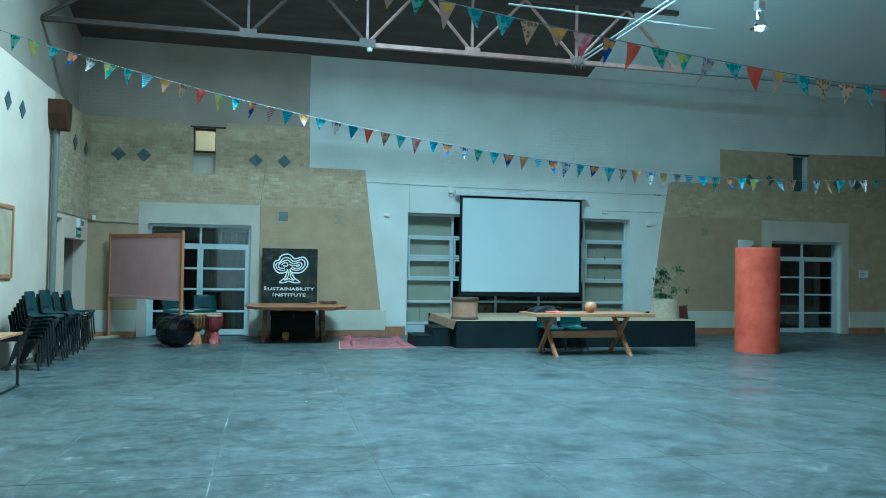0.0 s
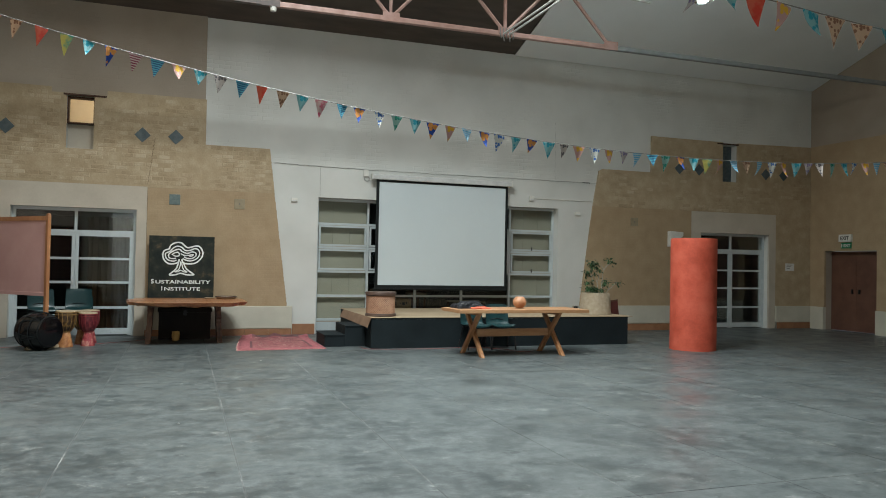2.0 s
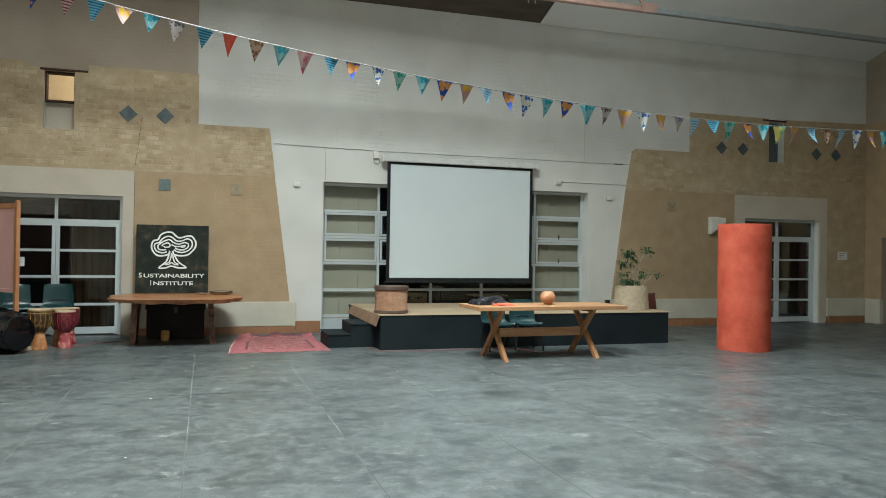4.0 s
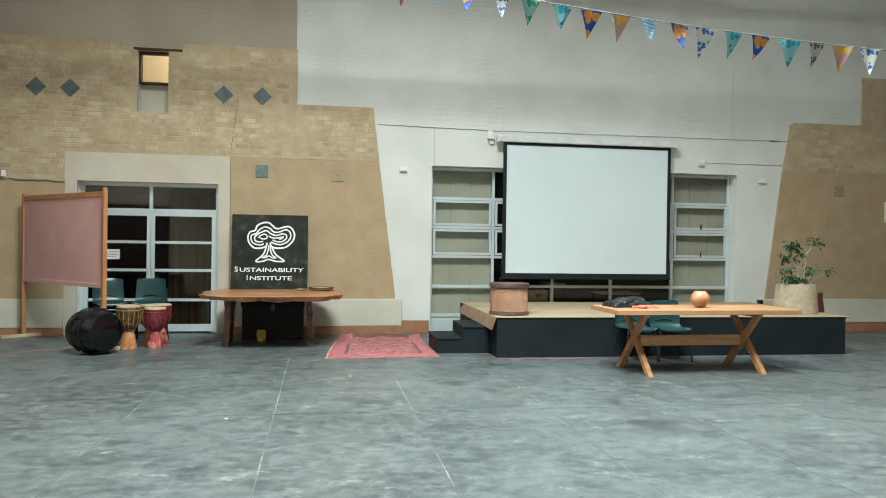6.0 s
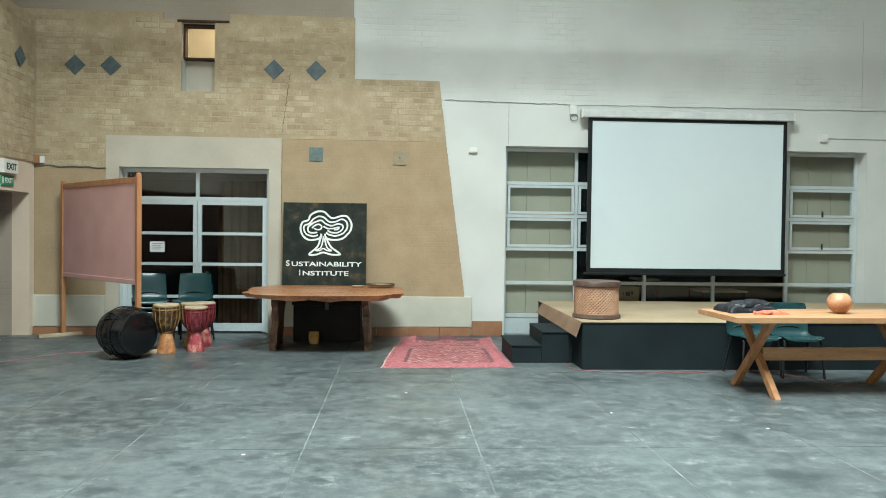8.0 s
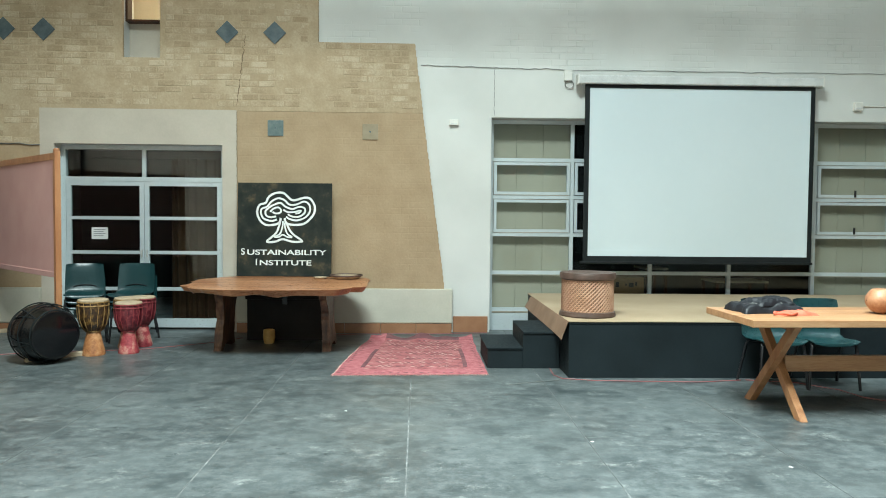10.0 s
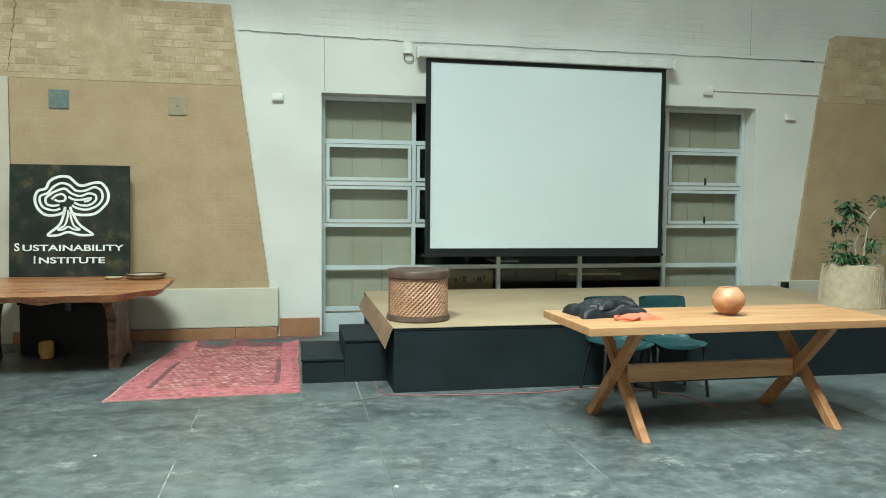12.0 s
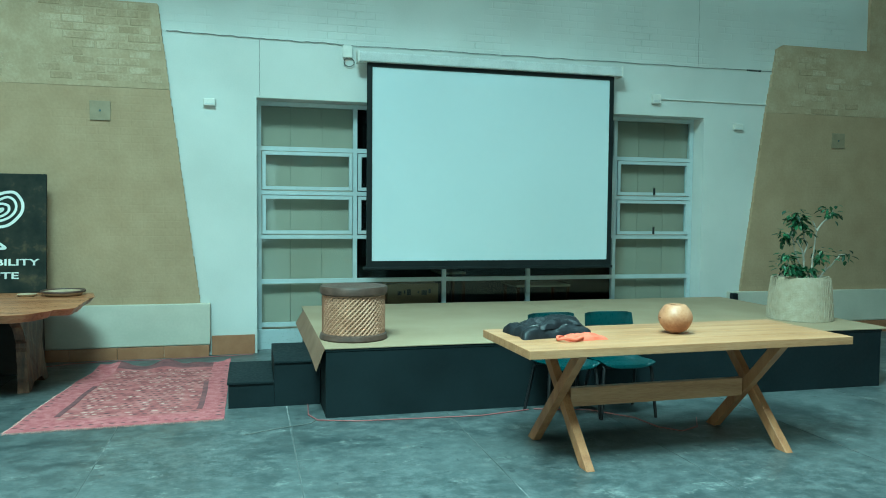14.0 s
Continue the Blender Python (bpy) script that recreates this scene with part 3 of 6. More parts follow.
build_glazed_door("door_1", DOOR_L[0], DOOR_L[1], DOOR_L[3], "closed pale aluminium double door with dark glass panes")
build_glazed_door("door_2", DOOR_R[0], DOOR_R[1], DOOR_R[3], "closed aluminium double door with dark panes in shade")

win = thing("window_1", "wide pale aluminium window with cream sheets behind", "window", pose(0, YF + 0.26, 0), kind="structure")
MULL = [3.055, 4.19, 5.32, 6.45, 7.66, 8.80]
TRANS = [0.03, 0.29, 0.81, 1.345, 1.87, 2.39, 2.915]
bm = bmesh.new()
frame_bars(bm, WIN[0], WIN[1], 0, WIN[3], MULL, TRANS, 0.05, -0.03, 0.03)
part("window_frame", bm, M_ALU, win)
part("window_sill", bbox(WIN[0], WIN[1], -0.05, -0.031, 0.0, 0.24, 0.003), M_ALU, win)
for i in range(5):
    for j in range(1, 6):
        a, b, lo, hi = MULL[i] + 0.028, MULL[i + 1] - 0.028, TRANS[j] + 0.028, TRANS[j + 1] - 0.028
        sash_gap = 0.007
        if j in (3, 4) and i in (0, 1, 3, 4):
            bm = bmesh.new()
            a, b, lo, hi = a + sash_gap, b - sash_gap, lo + sash_gap, hi - sash_gap
            for xa, xb, za, zb in ((a, a + 0.04, lo, hi), (b - 0.04, b, lo, hi), (a + 0.04, b - 0.04, lo, lo + 0.04), (a + 0.04, b - 0.04, hi - 0.04, hi)):
                box(bm, xa, xb, -0.045, 0.01, za, zb)
            s = part("sash", bm, M_ALU, win)
            pane(s, a + 0.04, b - 0.04, lo + 0.04, hi - 0.04, -0.01)
            if i == 4:
                part("catch", bbox((a + b) / 2 - 0.012, (a + b) / 2 + 0.012, -0.065, -0.046, lo + 0.005, lo + 0.10, 0.003), M_TUBE, s, "dark window catch")
        else:
            pane(win, a, b, lo, hi, 0)
# cream sheets close behind the outer window bays
for x0, x1 in ((3.04, 4.18), (7.68, 8.84)):
    sh = thing("cream_panel", "cream sheets standing close behind the window glass", "panel", pose(0, YF + 0.36, 0), group="cream sheets behind the window")
    w = (x1 - x0) / 3
    for k in range(3):
        part("sheet", bbox(x0 + k * w + 0.002, x0 + (k + 1) * w - 0.002, 0, 0.015, 0, 2.93, 0.002), M_BLIND, sh)

# rooms behind the end wall, coloured near black in place of missing light
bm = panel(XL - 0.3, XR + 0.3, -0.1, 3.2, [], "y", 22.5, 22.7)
structure("wall_back_room", bm, M_DARK, "far wall of the unlit room behind the doors, coloured near black", "wall")
structure("ceiling_back_room", bbox(XL - 0.3, XR + 0.3, YF + 0.34, 22.7, 3.2, 3.3, 0), M_DARK, "ceiling of the unlit room behind the doors, coloured near black", "ceiling")
structure("wall_back_room_west", bbox(XL - 0.3, XL - 0.1, YF + 0.34, 22.5, 0, 3.2, 0), M_DARK, "side wall of the unlit room behind, coloured near black", "wall")
structure("wall_back_room_east", bbox(XR + 0.1, XR + 0.3, YF + 0.34, 22.5, 0, 3.2, 0), M_DARK, "side wall of the unlit room behind, coloured near black", "wall")
cu = thing("curtain", "brown pleated curtain hanging behind the glass door", "curtain", pose(0, 19.0, 0))
bm = bmesh.new()
pts = [(-1.55 + 0.02 * i, 0.035 * math.sin(i * 0.9) + 0.01 * math.sin(i * 2.3)) for i in range(48)]
extrude_poly(bm, pts + [(p[0], p[1] + 0.01) for p in pts[::-1]], "z", 0.02, 2.4)
part("cloth", bm, M_CURTAIN, cu, smooth=60)
bm = bmesh.new()
tube(bm, [(-2.7, 0, 2.39), (-0.55, 0, 2.39)], 0.012)
part("rail", bm, M_TUBE, cu)
# little lit room seen through the niche
structure("wall_upper_room", panel(-3.2, -0.2, 3.31, 5.6, [], "y", 20.4, 20.5), M_CREAM, "cream wall of a lamp-lit upper room", "wall")
bm = bmesh.new()
box(bm, -3.3, -3.2, YF + 0.34, 20.5, 3.3, 5.6)
box(bm, -0.2, -0.1, YF + 0.34, 20.5, 3.3, 5.6)
box(bm, -3.3, -0.1, YF + 0.34, 20.5, 5.6, 5.7)
structure("wall_upper_room_sides", bm, M_CREAM, "cream side walls of a lamp-lit upper room", "wall")
lamp("upper_room_lamp", "POINT", pose(-1.0, 19.3, 5.2), 30, (1.0, 0.74, 0.50), (0.1, 0.1))
nw = thing("window_2", "small window opening above a pale panel in the brick", "window", pose(0, YF, 0), kind="structure")
part("lower_panel", bbox(NICHE_L[0], NICHE_L[1], 0.19, 0.23, NICHE_L[2], 4.17, 0.003), M_SURROUND, nw)
bm = bmesh.new()
for xa, xb, za, zb in ((NICHE_L[0], NICHE_L[0] + 0.03, 4.17, 4.70), (NICHE_L[1] - 0.02, NICHE_L[1], 4.17, 4.70), (NICHE_L[0] + 0.03, NICHE_L[1] - 0.02, 4.17, 4.195), (NICHE_L[0] + 0.03, NICHE_L[1] - 0.02, 4.67, 4.70)):
    box(bm, xa, xb, 0.05, 0.21, za, zb)
part("window_frame", bm, M_SLAB_LEG, nw)
part("lintel", bbox(-1.97, -1.20, -0.065, -0.02, 4.70, 4.735, 0.004), M_SLAB_LEG, nw, "dark timber lintel")
n2 = thing("window_3", "small recessed window opening in shaded brick", "window", pose(0, YF, 0), kind="structure")
part("window_frame", bbox(NICHE_R[0], NICHE_R[1], 0.2, 0.24, NICHE_R[2], NICHE_R[3], 0.003), M_SLATE, n2)
part("lintel", bbox(13.42, 14.10, -0.065, -0.02, 4.83, 4.865, 0.004), M_SLAB_LEG, n2, "dark timber lintel")

# assumed glazing in the unseen back wall behind the walker
gw = thing("window_4", "assumed unseen back window with aluminium bars", "window", pose(0, YB - 0.15, 0), kind="structure")
bm = bmesh.new()
frame_bars(bm, -2.8, 4.0, 0.3, 3.6, [-2.77, -1.1, 0.6, 2.3, 3.97], [0.33, 1.9, 3.57], 0.06, -0.03, 0.03)
part("window_frame", bm, M_ALU, gw)

# exit doors and signs in the side walls
for name, x, s, y0, y1, c in (("door_3", XL, -1, EXIT_L[0], EXIT_L[1], M_CREAM), ("door_4", XR, 1, EXIT_R[0], EXIT_R[1], M_DOORBROWN)):
    d = thing(name, "closed set-back timber exit door", "door", pose(x + s * 0.2, 0, 0), kind="structure")
    for a, b in ((y0 + 0.01, (y0 + y1) / 2 - 0.003), ((y0 + y1) / 2 + 0.003, y1 - 0.01)):
        lf = part("door_leaf", bbox(-0.02, 0.02, a, b, 0.01, 2.09, 0.003), M_DOORBROWN, d)
        part("handle", bbox(-0.07, 0.07, b - 0.12 if a < (y0 + y1) / 2 - 0.2 else a + 0.09, b - 0.09 if a < (y0 + y1) / 2 - 0.2 else a + 0.12, 0.98, 1.10, 0.004), M_TUBE, lf, "dark pull handle")


def exit_sign(x, y, z, s):
    """A white emergency lamp above a green exit plate, on a side wall; s is the way it faces."""
    e = thing("exit_sign", "white emergency light above a green exit plate", "exit sign", pose(x, y, z, 0, 0, 90 * s))
    part("lamp_box", bbox(-0.19, 0.19, -0.07, 0, 0.17, 0.36, 0.01), M_PLASTIC, e)
    part("plate", bbox(-0.16, 0.16, -0.02, 0, 0.0, 0.15, 0.003), M_GREEN, e, "green plate")
    text("lettering", "EXIT", 0.13, M_INK, e, pose(0, -0.072, 0.22, 90))
    text("plate_lettering", "EXIT", 0.10, M_PAPER, e, pose(0.03, -0.022, 0.04, 90))
    part("arrow", bbox(-0.145, -0.115, -0.024, -0.02, 0.03, 0.12, 0.001), M_PAPER, e)
    return e


exit_sign(XL + 0.25, 17.35, 2.16, 1)
exit_sign(XR - 0.06, 16.95, 2.16, -1)

# ---- tiles, skirting, cables and boxes on the end wall ----
def diamond(m):
    t = tagged(part("diamond_tile", bbox(-0.108, 0.108, -0.012, 0.0, -0.108, 0.108, 0.004), M_SLATE, m=m @ pose(0, 0, 0, 0, 45, 0)), "blue-grey slate tile set as a diamond in brick", "tile", "diamond tiles")
    return t


for x in (-3.46, -2.94, -0.53, 0.10, 12.25, 12.85, 15.0, 15.6):
    diamond(pose(x, YF - 0.056, 4.02 + (0.1 if x > 9 else 0)))
for y in (12.9, 13.57, 16.75, 17.65):
    diamond(pose(XL + (0.285 if y > 15.4 else 0.25), y, 4.02, 0, 0, 90))
for x, z, mtl, lab in ((0.11, 2.755, M_BLUETILE, "blue-green square tile set in tan render"), (1.38, 2.72, M_DULLTILE, "tan painted square tile with a small boss"), (10.93, 2.70, M_DULLTILE, "dull green square tile set in shaded render")):
    q = thing("square_tile", lab, "tile", pose(x, YF - 0.046, z), group="square tiles")
    part("tile", bbox(-0.105, 0.105, -0.016, 0, -0.105, 0.105, 0.004), mtl, q)
    bm = bmesh.new()
    lathe(bm, [(0, 0.0), (0.012, 0.0), (0.012, 0.006), (0, 0.006)], 10)
    part("boss", bm, M_SLATE, q, m=pose(0, -0.016, 0, 90))
for x, z, big in ((2.51, 2.865, 0), (8.095, 3.155, 1), (9.335, 2.84, 0)):
    w, h = (0.065, 0.04) if not big else (0.06, 0.06)
    s = thing("alarm_sensor", "small white plastic sensor box on the wall", "sensor", pose(x, YF, z), group="wall sensors")
    part("housing", bbox(-w, w, -0.05, 0, -h, h, 0.008), M_PLASTIC, s)
    part("lens", bbox(-w * 0.7, w * 0.7, -0.053, -0.05, -h * 0.7, -h * 0.3, 0.001), M_HOUSING, s)
jb = thing("junction_box", "cream plastic junction box with a cable loop", "junction box", pose(4.06, YF, 3.50))
part("housing", bbox(-0.055, 0.055, -0.045, 0, -0.05, 0.09, 0.006), M_PLASTIC, jb)
bm = bmesh.new()
tube(bm, [(0.02 + 0.06 * math.sin(a), -0.025, -0.05 - 0.05 * (1 - math.cos(a))) for a in [i * math.pi / 8 for i in range(-7, 15)]], 0.006)
part("cable_loop", bm, M_GREYCORD, jb)


M_CRACK = mat("crack_shadow", [(0.13, 0.09, 0.052), (0.20, 0.145, 0.085)], 0.95, 12, 60, 0.2)


def cable(name, pts, r, material, label, category="cable"):
    bm = bmesh.new()
    tube(bm, pts, r, 6)
    return tagged(part(name, bm, material, smooth=60), label, category)


def wavy(a, b, n, amp, k, axis=2):
    out = []
    for i in range(n + 1):
        p = Vector(a).lerp(Vector(b), i / n)
        p[axis] += amp * (noise.noise(Vector((i * 0.37 + k, k, 0.3))))
        out.append(p)
    return out


cable("wall_cable", wavy((2.06, YF - 0.012, 3.63), (4.02, YF - 0.012, 3.60), 60, 0.014, 1.0), 0.0042, M_GREYCORD, "thin grey cable sagging along the pale wall")
cable("wall_cable", wavy((4.10, YF - 0.012, 3.60), (9.93, YF - 0.012, 3.61), 80, 0.014, 5.0), 0.0035, M_GREYCORD, "thin grey cable running above the projection screen")
cable("wall_conduit", [(8.19, YF - 0.01, 3.16), (9.83, YF - 0.01, 3.155)], 0.009, M_PLASTIC, "white conduit from the sensor box to the brick edge", "conduit")
cable("wall_cable", wavy((XL + 0.26, YF - 0.06, 2.52), (-3.01, YF - 0.06, 2.50), 20, 0.02, 9.0), 0.008, M_GREYCORD, "thin dark cable along the render's upper edge")
vr = thing("wall_mark", "short dark row of fixing holes on pale wall", "fixing strip", pose(9.58, YF, 3.61))
for k in range(9):
    part("hole", bbox(k * 0.024 - 0.11, k * 0.024 - 0.095 + 0.005 * (k % 3), -0.005, 0.0, -0.012, 0.012, 0.001), M_INK, vr)
cable("crack", [(-0.29 + 0.03 * noise.noise(Vector((i * 0.7, 2, 5))) - 0.004 * i, YF - 0.0505, 3.98 - 0.032 * i) for i in range(30)], 0.006, M_CRACK, "brown crack running down through the washed brick", "crack")
cable("crack", [(-0.405 + 0.006 * noise.noise(Vector((i * 0.6, 5, 2))), YF - 0.0565, 2.97 - 0.045 * i) for i in range(26)], 0.004, M_CRACK, "brown crack between the surround and the render", "crack")
cable("crack", [(3.06 + 0.004 * math.sin(i * 1.7), YF - 0.001, 2.97 + 0.033 * i) for i in range(20)], 0.0028, M_GREYCORD, "hairline crack in the pale paint above the window", "crack")
cable("crack", [(8.72 + 0.004 * math.sin(i * 1.3), YF - 0.001, 3.64 + 0.06 * i) for i in range(24)], 0.0016, M_GREYCORD, "hairline crack in the pale upper wall", "crack")
sbx = thing("door_alarm", "brown and white alarm box in the corner", "alarm box", pose(-3.98, YF - 0.05, 2.60))
part("bracket", bbox(-0.07, 0.02, -0.08, 0, -0.05, 0.06, 0.006), M_SKIRT, sbx)
part("housing", bbox(0.025, 0.085, -0.05, 0, -0.05, 0.05, 0.006), M_PLASTIC, sbx)

# skirting, tile by tile
sk = thing("skirting", "brown clay tile skirting along the end wall", "skirting", kind="structure")
runs = [(-0.40, 2.50, YF - 0.125, 0.135), (2.52, 3.00, YF - 0.03, 0.225), (XL + 0.26, -3.02, YF - 0.125, 0.12), (9.30, 12.62, YF - 0.125, 0.17), (15.37, XR - 0.11, YF - 0.125, 0.17)]
for a, b, y, h in runs:
    n = max(1, round((b - a) / 0.45))
    w = (b - a) / n
    for k in range(n):
        part("skirting_tile", bbox(a + k * w + 0.002, a + (k + 1) * w - 0.002, y, y + 0.024, 0, h - 0.004, 0.004), M_SKIRT, sk)

# ---- roof truss and lamps ----
tr = thing("roof_truss", "steel roof truss, coloured red-oxide where lit and darker in shade", "roof truss", kind="structure")
TY = 15.3
# Chord and web colours carry the light: red-oxide where lit, dark or grey in shade.
for xa, xb, mm in ((XL, 1.6, M_STEEL), (1.602, 8.4, M_PINKSTEEL), (8.402, XR, M_GREYSTEEL)):
    part("bottom_chord", bbox(xa, xb, TY - 0.05, TY + 0.05, 5.98, 6.07, 0.005), mm, tr)
part("top_chord", bbox(XL, 8.45, TY - 0.05, TY + 0.05, 7.24, 7.34, 0.005), M_STEEL, tr)
def web_light_tone(k):
    return M_PINKSTEEL if k in (2, 3, 4) else M_STEEL


nodes = [XL, -0.67, 1.62, 3.78, 6.07, 8.4]
for k in range(len(nodes) - 1):
    a, b = nodes[k], nodes[k + 1]
    mid = (a + b) / 2
    for p, q in (((a, TY, 6.05), (mid, TY, 7.26)), ((b, TY, 6.05), (mid, TY, 7.26))):
        bm = bmesh.new()
        tube(bm, [p, q], 0.035, 6)
        part("web_bar", bm, web_light_tone(k), tr)
    if k:
        part("web_post", bbox(a - 0.025, a + 0.025, TY - 0.03, TY + 0.03, 6.07, 7.24, 0.003), web_light_tone(k), tr)
    part("gusset_plate", bbox(b - 0.16, b + 0.16, TY - 0.06, TY - 0.051, 5.97, 6.14, 0.002), web_light_tone(k), tr)
for dx in (-0.06, 0.06):
    bm = bmesh.new()
    tube(bm, [(6.07 + dx, TY - 0.05, 6.0), (6.07 + dx, 2.0, 5.95)], 0.018, 8)
    tagged(part("tie_rod", bm, M_ROD), "pale steel tie rod strung between the roof trusses", "tie rod", "tie rods")
bm = bmesh.new()
tube(bm, [(4.2, 14.2, 6.72), (8.6, 14.2, 6.62)], 0.02, 8)
tagged(part("tie_rod", bm, M_ROD), "pale steel rod under the roof light", "tie rod", "tie rods")
bm = bmesh.new()
for k in range(5):
    tube(bm, [(5.95 + 0.06 * k, TY - 0.07, 6.12), (5.93 + 0.07 * k, TY - 0.09, 6.0 - 0.03 * (k % 3)), (5.97 + 0.06 * k, TY - 0.07, 5.92 - 0.05 * (k % 2))], 0.012, 6)
tagged(part("rope_tangle", bm, M_GREYCORD), "grey rope ends knotted round the truss node", "rope")
# the second truss nearer the back
t2 = thing("roof_truss", "dark steel roof truss behind the walker", "roof truss", kind="structure")
part("bottom_chord", bbox(XL, XR, 1.95, 2.05, 5.98, 6.07, 0.005), M_STEEL, t2)
M_BELL = glass_mat("clear_acrylic_bell", (0.82, 0.86, 0.86), 1.6)
M_BULB = emit("lamp_glow", (0.95, 0.98, 1.0), 9.0)


def bay_lamp(x, y, z, drop):
    b = thing("high_bay_lamp", "clear acrylic bell-shaped hanging lamp with lit bulb", "pendant lamp", pose(x, y, z), group="hanging hall lamps")
    bm = bmesh.new()
    lathe(bm, [(0.05, 0.34), (0.07, 0.30), (0.075, 0.16), (0.10, 0.13), (0.17, 0.0), (0.165, 0.0), (0.095, 0.128), (0.07, 0.16), (0.065, 0.30), (0.045, 0.335)], 24)
    part("shade", bm, M_BELL, b, "clear ribbed acrylic bell", smooth=40)
    part("gear_box", bbox(-0.07, 0.07, -0.07, 0.07, 0.34, 0.50, 0.01), M_ROD, b)
    bm = bmesh.new()
    lathe(bm, [(0, 0.02), (0.03, 0.03), (0.045, 0.07), (0.03, 0.13), (0.02, 0.20), (0, 0.21)], 20)
    part("bulb", bm, M_BULB, b, "lit lamp glass")
    bm = bmesh.new()
    tube(bm, [(0, 0, 0.5), (0, 0, drop)], 0.01, 6)
    part("rod", bm, M_TUBE, b)
    return b


bay_lamp(8.44, 12.46, 6.07, roof_z(12.46) - 6.07)
bay_lamp(-1.1, 13.4, 6.85, roof_z(13.4) - 6.85)
lamp("high_bay_light", "POINT", pose(8.44, 12.46, 6.05), 70, (0.9, 0.97, 1.0), (0.12, 0.1))
lamp("high_bay_light", "POINT", pose(-1.1, 13.4, 6.82), 30, (0.9, 0.97, 1.0), (0.12, 0.1))
fl = thing("smoke_detector", "small white detector under the truss", "detector", pose(1.67, TY, 5.98))
bm = bmesh.new()
lathe(bm, [(0, -0.09), (0.05, -0.08), (0.06, -0.03), (0.06, 0), (0, 0)], 16)
part("housing", bm, M_PLASTIC, fl, smooth=40)


# ---- stage and screen ----
SX0, SX1, SY0, SY1, SZ = 3.53, 8.88, 15.24, 18.02, 0.56
stage = thing("stage", "low blue-black painted platform with hardboard top", "stage", pose(0, 0, 0))
part("front_panel", bbox(SX0, SX1, SY0, SY0 + 0.02, 0, SZ - 0.03, 0.003), M_STAGE, stage)
part("side_panel", bbox(SX0, SX0 + 0.02, SY0 + 0.022, SY1, 0, SZ - 0.03, 0.003), M_STAGE, stage)
part("side_panel", bbox(SX1 - 0.02, SX1, SY0 + 0.022, SY1, 0, SZ - 0.03, 0.003), M_STAGE, stage)
part("deck", bbox(SX0 - 0.005, SX1 + 0.005, SY0 - 0.005, SY1, SZ - 0.028, SZ - 0.008, 0.003), M_STAGE, stage)
for k in range(2):
    a, b = (SX0 - 0.012, 6.2) if k == 0 else (6.204, SX1 + 0.12)
    bm = bmesh.new()
    nx, ny = 24, 14
    grid = []
    for lay in (0, 1):
        g = []
        for i in range(nx + 1):
            x = a + (b - a) * i / nx
            g.append([bm.verts.new((x, SY0 - 0.012 + (SY1 - SY0) * j / ny, SZ - 0.007 + 0.006 * lay + 0.003 * (1 + noise.noise(Vector((x * 1.2, j * 0.5, 3)))))) for j in range(ny + 1)])
        grid.append(g)
    for i in range(nx):
        for j in range(ny):
            bm.faces.new((grid[1][i][j], grid[1][i + 1][j], grid[1][i + 1][j + 1], grid[1][i][j + 1]))
            bm.faces.new((grid[0][i][j], grid[0][i][j + 1], grid[0][i + 1][j + 1], grid[0][i + 1][j]))
    for i in range(nx):
        for j, fl in ((0, 0), (ny, 1)):
            q = (grid[0][i][j], grid[0][i + 1][j], grid[1][i + 1][j], grid[1][i][j])
            bm.faces.new(q if not fl else q[::-1])
    for j in range(ny):
        for i, fl in ((0, 1), (nx, 0)):
            q = (grid[0][i][j], grid[0][i][j + 1], grid[1][i][j + 1], grid[1][i][j])
            bm.faces.new(q if not fl else q[::-1])
    part("hardboard_sheet", bm, M_HARDBOARD, stage, "buff hardboard sheet, curling at the edge" if k == 0 else "buff hardboard sheet")
# strip of the sheet folded down along the end of the stage, its shade put into browner colour
bm = bmesh.new()
strip = []
for j in range(25):
    t = j / 24
    y = SY0 - 0.012 + 2.42 * t
    row = []
    for i in range(7):
        d = 0.19 * i / 6 * (1 - 0.12 * t)
        th = radians(min(70, 30 + 30 * i)) - 0.12 * t + 0.05 * math.sin(t * 5)
        px, pz = (row[-1][0], row[-1][1]) if row else (SX0 - 0.012, SZ + 0.002)
        st = 0.19 / 6 * (1 - 0.12 * t) if i else 0
        row.append((px - st * math.cos(th), pz - st * math.sin(th)))
    strip.append((y, row))
va = [[bm.verts.new((p[0], y, p[1])) for p in row] for y, row in strip]
vb = [[bm.verts.new((p[0] + 0.005, y, p[1] - 0.004)) for p in row] for y, row in strip]
for j in range(24):
    for i in range(6):
        bm.faces.new((va[j][i], va[j][i + 1], va[j + 1][i + 1], va[j + 1][i]))
        bm.faces.new((vb[j][i], vb[j + 1][i], vb[j + 1][i + 1], vb[j][i + 1]))
    bm.faces.new((va[j][6], vb[j][6], vb[j + 1][6], va[j + 1][6]))
for i in range(6):
    bm.faces.new((va[0][i], vb[0][i], vb[0][i + 1], va[0][i + 1]))
    bm.faces.new((va[24][i], va[24][i + 1], vb[24][i + 1], vb[24][i]))
bmesh.ops.recalc_face_normals(bm, faces=list(bm.faces))
part("folded_strip", bm, M_STRIP, stage, "hardboard strip folded down over the side, browner for its shade", smooth=60)
steps = thing("stage_steps", "two blue-black painted box steps beside the stage", "steps", pose(0, 0, 0))
